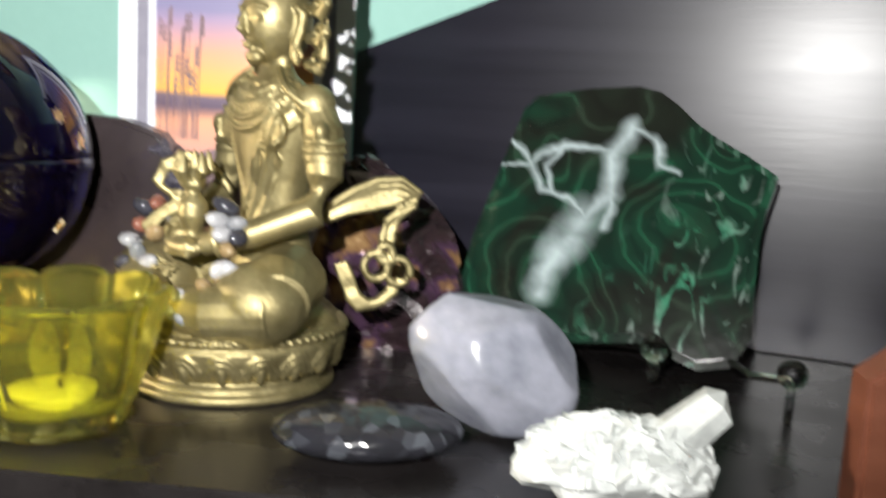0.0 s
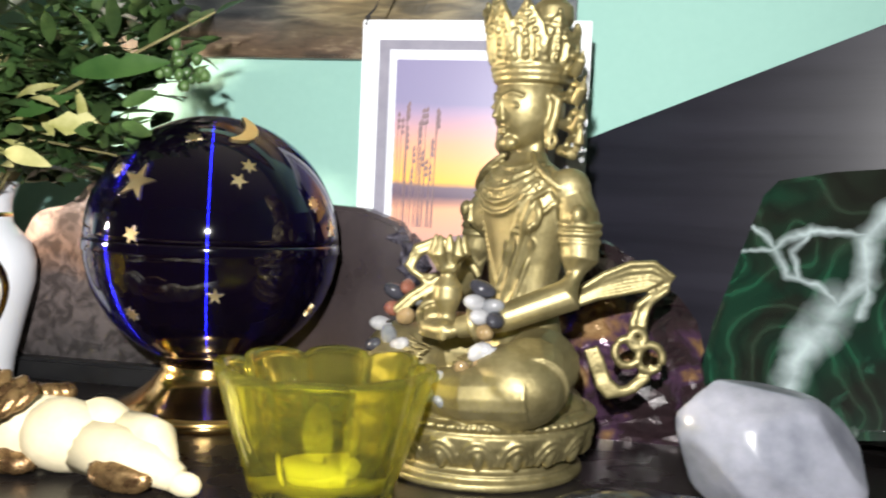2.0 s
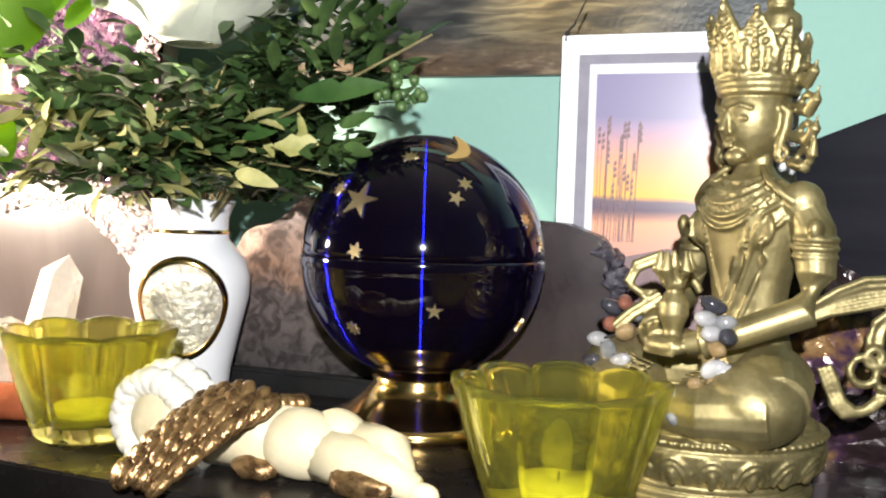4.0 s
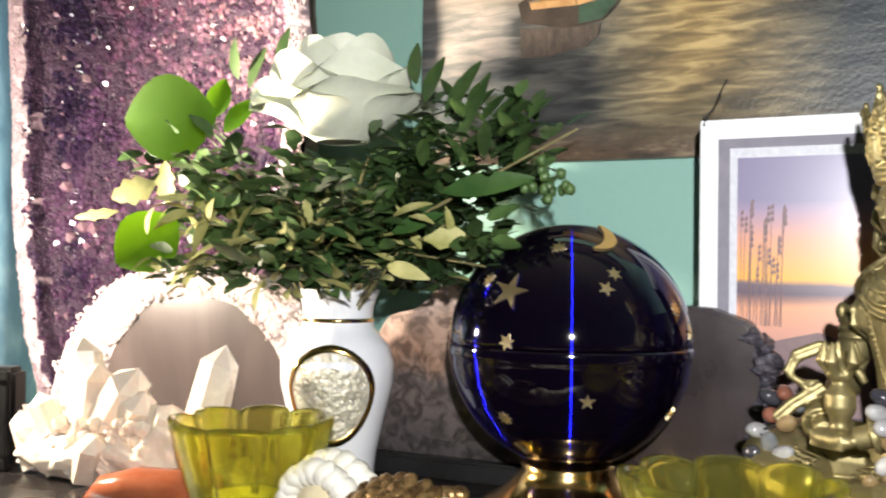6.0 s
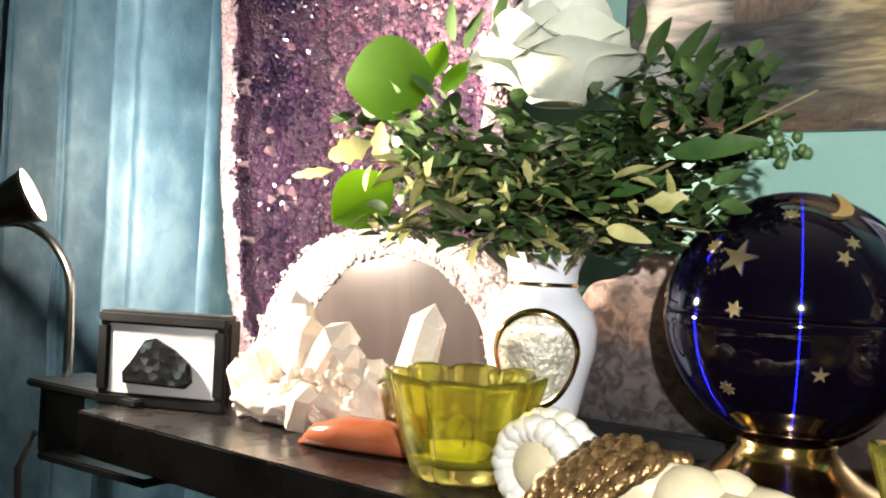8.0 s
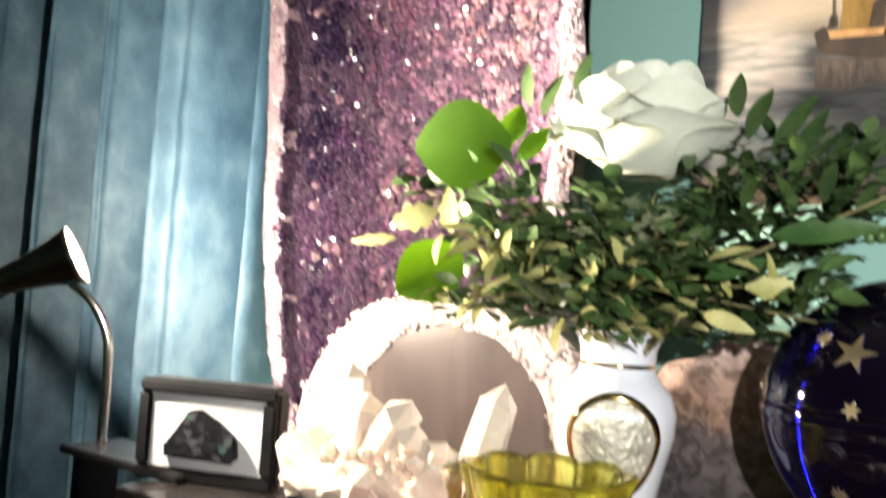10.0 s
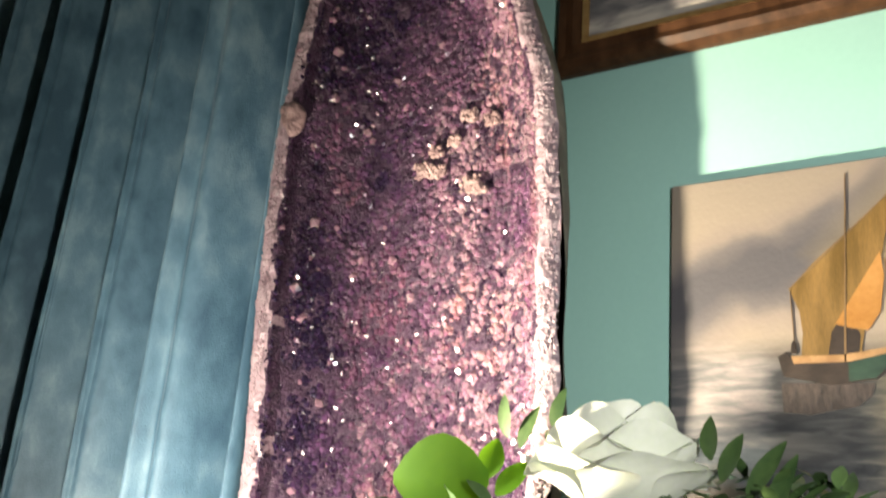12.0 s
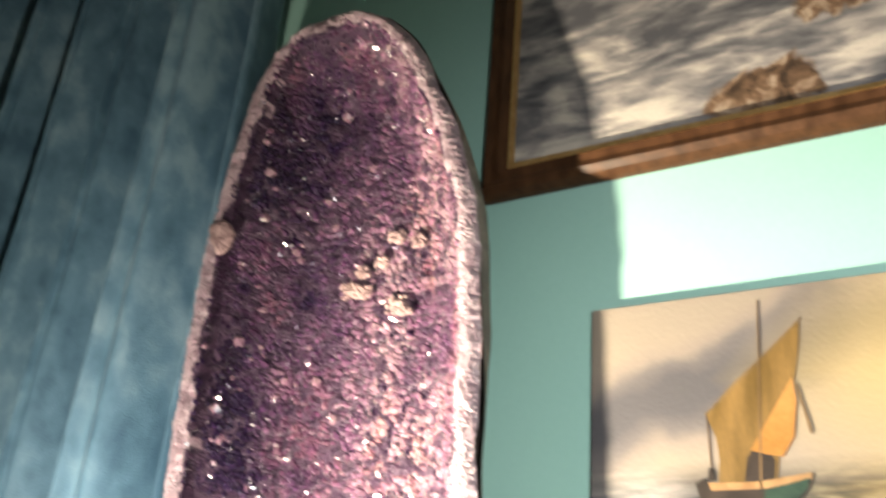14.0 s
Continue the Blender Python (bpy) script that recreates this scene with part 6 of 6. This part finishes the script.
    # vase of leaves held in the lap
    for ring in lathe(bm, [(0.0, 0.074), (0.0070, 0.075), (0.0062, 0.079), (0.0100, 0.086), (0.0098, 0.092), (0.0052, 0.097), (0.0052, 0.099), (0.0078, 0.101), (0.0040, 0.106), (0.0, 0.109)], 22):
        for v in ring:
            v.co = Vector((v.co.x * 0.72 + cx, v.co.y * 0.72 + cy - 0.032, v.co.z))
    for k in range(5):
        a = math.pi * 0.4 * k
        tube(bm, [(cx + 0.003 * math.cos(a), cy - 0.032 + 0.003 * math.sin(a), 0.100), (cx + 0.008 * math.cos(a), cy - 0.032 + 0.008 * math.sin(a), 0.108), (cx + 0.007 * math.cos(a), cy - 0.032 + 0.007 * math.sin(a), 0.117)], [0.003, 0.0036, 0.0008], 7)
    # scarf: flat ribbon from the forearm, folded down into two curls beside the knee
    band = [((0.022, 0.088), 0.004), ((0.034, 0.0945), 0.006), ((0.046, 0.0985), 0.0075), ((0.058, 0.1005), 0.0065), ((0.0655, 0.0985), 0.005), ((0.0630, 0.0925), 0.0045), ((0.0560, 0.0865), 0.0040), ((0.0535, 0.0790), 0.0035), ((0.0530, 0.0720), 0.0034)]
    for off in (-1.0, -0.5, 0.0, 0.5, 1.0):
        tube(bm, [V(u + off * wd * (0.25 if i < 4 else 0.8), z + off * wd * (0.95 if i < 4 else 0.3), 0.006 + 0.0012 * abs(off)) for i, ((u, z), wd) in enumerate(band)], 0.0019, 7)
    for u, z, rad in ((0.0480, 0.0625, 0.0062), (0.0595, 0.0600, 0.0060), (0.0525, 0.0690, 0.0038)):
        pts = [V(u + rad * math.cos(a), z + rad * 1.1 * math.sin(a), 0.010) for a in [2 * math.pi * i / 16 for i in range(17)]]
        tube(bm, pts, 0.0022, 8)
    for off in (-1, 0, 1):
        tube(bm, [V(u + off * 0.0024, z + off * 0.0010, 0.010) for u, z in ((0.0580, 0.0560), (0.0560, 0.0490), (0.0500, 0.0435), (0.0420, 0.0420), (0.0370, 0.0470), (0.0335, 0.0560), (0.0300, 0.0640))], [0.0018, 0.0022, 0.0026, 0.0026, 0.0022, 0.0018, 0.0012], 7)
    # scarf on the far side, looping above the knee
    for off in (-0.6, 0.6):
        tube(bm, [V(u * (1 + 0.03 * off), z + 0.0022 * off, -0.014) for u, z in ((-0.026, 0.096), (-0.034, 0.107), (-0.046, 0.112), (-0.058, 0.107), (-0.062, 0.098), (-0.054, 0.092), (-0.044, 0.093), (-0.060, 0.082), (-0.068, 0.074))], 0.0021, 7)
    bm.verts.ensure_lookup_table()
    for v in bm.verts:
        amount = 0.0006 if v.co.z > 0.203 else 0.0003
        v.co += noise.noise_vector(v.co * 240) * amount
    bmesh.ops.recalc_face_normals(bm, faces=bm.faces[:])
    ob = part("brass_statue", bm, M["brass"], smooth=True)
    ob.matrix_world = pose(0.148, -0.300, 0.0, 0, 0, -44)
    cast = ob.modifiers.new("cast", "REMESH")
    cast.mode, cast.voxel_size, cast.use_smooth_shade = "VOXEL", 0.00075, True
    soft = ob.modifiers.new("soften", "SMOOTH")
    soft.factor, soft.iterations = 0.4, 2
    tagged(ob, "brass seated statue with tall crown on a lotus base", "statue")


def lathe_at(bm, place, rad, thick, axis=(0, 0, 1)):
    q = Vector(axis).normalized().to_track_quat("Z", "Y").to_matrix()
    pts = [Vector(place) + q @ Vector((rad * math.cos(a), rad * math.sin(a), 0)) for a in [2 * math.pi * i / 24 for i in range(25)]]
    tube(bm, pts, thick, 6)


def ring_at(bm, place, rad, thick):
    pts = [Vector(place) + Vector((rad * math.cos(a), 0, rad * math.sin(a))) for a in [2 * math.pi * i / 14 for i in range(15)]]
    tube(bm, pts, thick, 6)


brass_statue()


def pebble_strand():
    t = thing("pebble_strand", (0.148, -0.300, 0.0), "strand of tumbled coloured pebbles draped over the statue's lap", "bead strand")
    r = random.Random(9)
    path = [(-0.050, 0.013, 0.084), (-0.043, 0.012, 0.087), (-0.037, 0.008, 0.081), (-0.049, 0.004, 0.076), (-0.041, -0.001, 0.073), (-0.056, 0.008, 0.067), (-0.049, -0.002, 0.063), (-0.042, -0.007, 0.059),
            (-0.058, 0.003, 0.056), (0.004, -0.037, 0.093), (0.001, -0.039, 0.086), (0.009, -0.038, 0.085), (0.004, -0.041, 0.080), (0.011, -0.041, 0.079), (0.007, -0.043, 0.073), (0.006, -0.050, 0.065),
            (0.012, -0.050, 0.064), (0.009, -0.052, 0.059), (-0.001, -0.052, 0.056), (-0.011, -0.052, 0.051), (-0.004, -0.054, 0.049), (-0.015, -0.052, 0.045), (-0.008, -0.055, 0.043)]
    order = (4, 2, 1, 2, 3, 0, 1, 0, 4, 4, 0, 1, 0, 4, 3, 0, 0, 3, 3, 0, 4, 0, 1)
    for n, (x, y, z) in enumerate(path):
        bm = bmesh.new()
        blob(bm, (x, y, z), (0.0066, 0.0044, 0.0040), (r.random() * 50, r.random() * 50, r.random() * 180), 3, 0.22, 100, seed=n)
        part("pebble", bm, M["bead"][order[n]], t, smooth=True)
    bm = bmesh.new()
    for a, b in zip(path, path[1:]):
        if (Vector(a) - Vector(b)).length < 0.03:
            tube(bm, [a, b], 0.0007, 6)
    part("string", bm, M["cord"], t, "thin dark string")


pebble_strand()


# ---- reclining figure: one plain mesh ----
def reclining_figure():
    bm = bmesh.new()
    # head, curls, wing, body, legs along +x
    blob(bm, (-0.070, -0.006, 0.021), (0.022, 0.020, 0.020), (0, 0, 0), 3, 0.05, 60, 0)
    blob(bm, (-0.060, -0.021, 0.016), (0.012, 0.007, 0.011), (0, 0, 0), 2, 0.0, 60, 0)
    for k in range(26):
        a = math.radians(20 + 220 * (k % 13) / 12)
        rr, yy = (0.0235, 0.000) if k < 13 else (0.0205, -0.015)
        blob(bm, (-0.074 + rr * math.cos(a), yy, 0.022 + rr * 0.95 * math.sin(a)), (0.0078, 0.0078, 0.0072), (0, 0, 30 * k), 2, 0.25, 200, 1, k)
    tube(bm, [(-0.050, -0.002, 0.014), (-0.025, 0.0, 0.018), (0.0, 0.0, 0.017)], [0.014, 0.017, 0.017], 16, 0)
    blob(bm, (0.008, -0.004, 0.018), (0.022, 0.017, 0.0175), (0, 0, 0), 3, 0.04, 60, 0)
    blob(bm, (0.022, 0.004, 0.019), (0.017, 0.014, 0.0165), (0, -12, 0), 3, 0.04, 60, 0)
    tube(bm, [(0.020, -0.004, 0.015), (0.042, -0.006, 0.013), (0.060, -0.010, 0.012), (0.072, -0.010, 0.007)], [0.0135, 0.0125, 0.0095, 0.006], 14, 0)
    tube(bm, [(0.028, 0.006, 0.017), (0.046, 0.004, 0.018), (0.055, -0.002, 0.020), (0.066, -0.010, 0.011)], [0.0135, 0.012, 0.010, 0.006], 14, 0)
    blob(bm, (0.076, -0.012, 0.006), (0.009, 0.005, 0.006), (0, 0, 0), 2, 0.1, 100, 0)
    blob(bm, (0.048, -0.016, 0.007), (0.017, 0.008, 0.0072), (0, 0, 0), 3, 0.3, 120, 2)
    blob(bm, (-0.012, -0.014, 0.006), (0.014, 0.008, 0.006), (0, 0, 0), 3, 0.3, 120, 2)
    # wing of overlapping feathers
    r = random.Random(14)
    for row in range(8):
        for k in range(6):
            u = row / 7
            p = (-0.022 - 0.020 * u + (k - 2.5) * 0.0066 * (1 - 0.25 * u), -0.014 - 0.044 * u - 0.002 * (k % 2), 0.036 - 0.029 * u ** 1.3 + 0.004 * math.cos((k - 2.5) * 0.6))
            blob(bm, p, (0.0056, 0.0036, 0.0092), (-52 + 12 * r.random(), 10 * (k - 2.5) * 0.4, 8 * (2.5 - k)), 2, 0.2, 200, 2, row + k)
            blob(bm, (p[0] + 0.001, p[1] - 0.003, p[2] + 0.001), (0.0014, 0.0022, 0.0070), (-52, 0, 0), 1, 0.1, 200, 2)
    for row in range(6):
        for k in range(4):
            p = (-0.014 - 0.008 * row + 0.003 * k, 0.004 + 0.003 * k, 0.034 - 0.001 * row)
            blob(bm, p, (0.0056, 0.0056, 0.0040), (0, 20, 0), 2, 0.2, 200, 2, row * k)
    for v in bm.verts:
        v.co.z = max(v.co.z, 0.0)
    ob = part("reclining_figurine", bm, [M["ivory"], M["hair"], M["wing"]], smooth=True)
    ob.matrix_world = pose(-0.040, -0.378, 0.0, 0, 0, -6)
    tagged(ob, "cream figurine lying face down with gilded brown wings", "figurine")


reclining_figure()


# ---- desk lamp clamped to the shelf end ----
def desk_lamp():
    t = thing("clamp_lamp", (-0.56, -0.37, 0.0), "gooseneck clamp lamp with a bell-shaped bronze metal shade", "lamp")
    O = Vector((-0.56, -0.37, 0.0))
    axis = Vector((0.62, 0.62, 0.42)).normalized()
    mouth = Vector(LAMP) - axis * 0.012 - O
    m = Matrix.Translation(mouth) @ axis.to_track_quat("Z", "Y").to_matrix().to_4x4() @ Matrix.Scale(0.78, 4)
    bm = bmesh.new()
    lathe(bm, [(0.0, -0.110), (0.011, -0.108), (0.0125, -0.070), (0.014, -0.056), (0.019, -0.030), (0.0255, -0.006), (0.028, 0.0), (0.0268, 0.0), (0.0245, -0.006), (0.017, -0.030), (0.0, -0.032)], 40)
    ob = part("shade", bm, M["bronze"], t, "bell-shaped bronze shade", smooth=True)
    ob.matrix_local = m
    bm = bmesh.new()
    lathe(bm, [(0.0128, -0.082), (0.0134, -0.080), (0.0134, -0.074), (0.0128, -0.072)], 32, cap=False)
    ob = part("collar", bm, M["chrome"], t, "bright collar", smooth=True)
    ob.matrix_local = m
    bm = bmesh.new()
    blob(bm, (0, 0, -0.013), (0.013, 0.013, 0.010), sub=3)
    ob = part("bulb", bm, M["bulb"], t, "glowing bulb", smooth=True)
    ob.matrix_local = m
    tail = m @ Vector((0, 0, -0.108))
    bm = bmesh.new()
    foot = Vector((-0.042, 0.04, 0.004))
    pts = []
    ctrl = [foot, foot + Vector((0.000, 0, 0.06)), foot + Vector((-0.004, -0.002, 0.095)), foot + Vector((-0.03, -0.010, 0.125)), foot + Vector((-0.075, -0.02, 0.132)),
            tail + Vector((-0.045, 0.0, -0.012)), tail + Vector((-0.030, 0, 0.0)), tail]
    for a, b, c, d in zip([ctrl[0]] + ctrl, ctrl, ctrl[1:], ctrl[2:] + [ctrl[-1]]):
        for k in range(10):
            u = k / 10
            pts.append(0.5 * ((2 * b) + (c - a) * u + (2 * a - 5 * b + 4 * c - d) * u * u + (3 * b - a - 3 * c + d) * u ** 3))
    pts.append(ctrl[-1])
    tube(bm, pts, [0.0040 + 0.0004 * (i % 2) for i in range(len(pts))], 10)
    part("gooseneck", bm, M["chrome"], t, "ribbed metal gooseneck", smooth=True)
    for name, lo, hi in (("clamp_top", (-0.055, 0.01, 0.0005), (0.088, 0.07, 0.007)), ("clamp_back", (-0.050, 0.02, -0.055), (-0.042, 0.06, 0.0)), ("clamp_bottom", (-0.050, 0.02, -0.062), (0.090, 0.06, -0.055))):
        bm = bmesh.new()
        box(bm, lo, hi, 0.0015)
        part(name, bm, M["black_box"], t)
    bm = bmesh.new()
    tube(bm, [(0.080, 0.04, -0.032), (0.080, 0.04, -0.055)], 0.004, 10)
    part("clamp_screw", bm, M["chrome"], t)
    bm = bmesh.new()
    tube(bm, [(-0.046, 0.03, -0.045), (-0.055, 0.02, -0.04), (-0.06, 0.01, -0.07), (-0.065, 0.02, -0.2), (-0.06, 0.05, -0.6)], 0.003, 8)
    part("cable", bm, M["cord"], t, smooth=True)


def bulb_glow():
    n = Nodes("lamp_glow")
    n.set(Base_Color=(1, 0.95, 0.85, 1), Emission_Color=(1.0, 0.9, 0.75, 1), Emission_Strength=9.0)
    return n.m


M["bulb"] = bulb_glow()
desk_lamp()


# ---- wooden block at the shelf's end ----
bm = bmesh.new()
plate(bm, [(0.0, 0.0), (0.09, 0.0), (0.09, 0.13), (0.055, 0.118), (0.010, 0.066), (0.0, 0.058)], 0.0, 0.018, 0, 0, 0.002)
ob = part("wooden_block", bm, M["red_wood"])
ob.matrix_world = pose(0.405, -0.452, 0.0, 0, 0, -4)
tagged(ob, "red-brown wooden block with a sloping top at the shelf end", "wooden block")
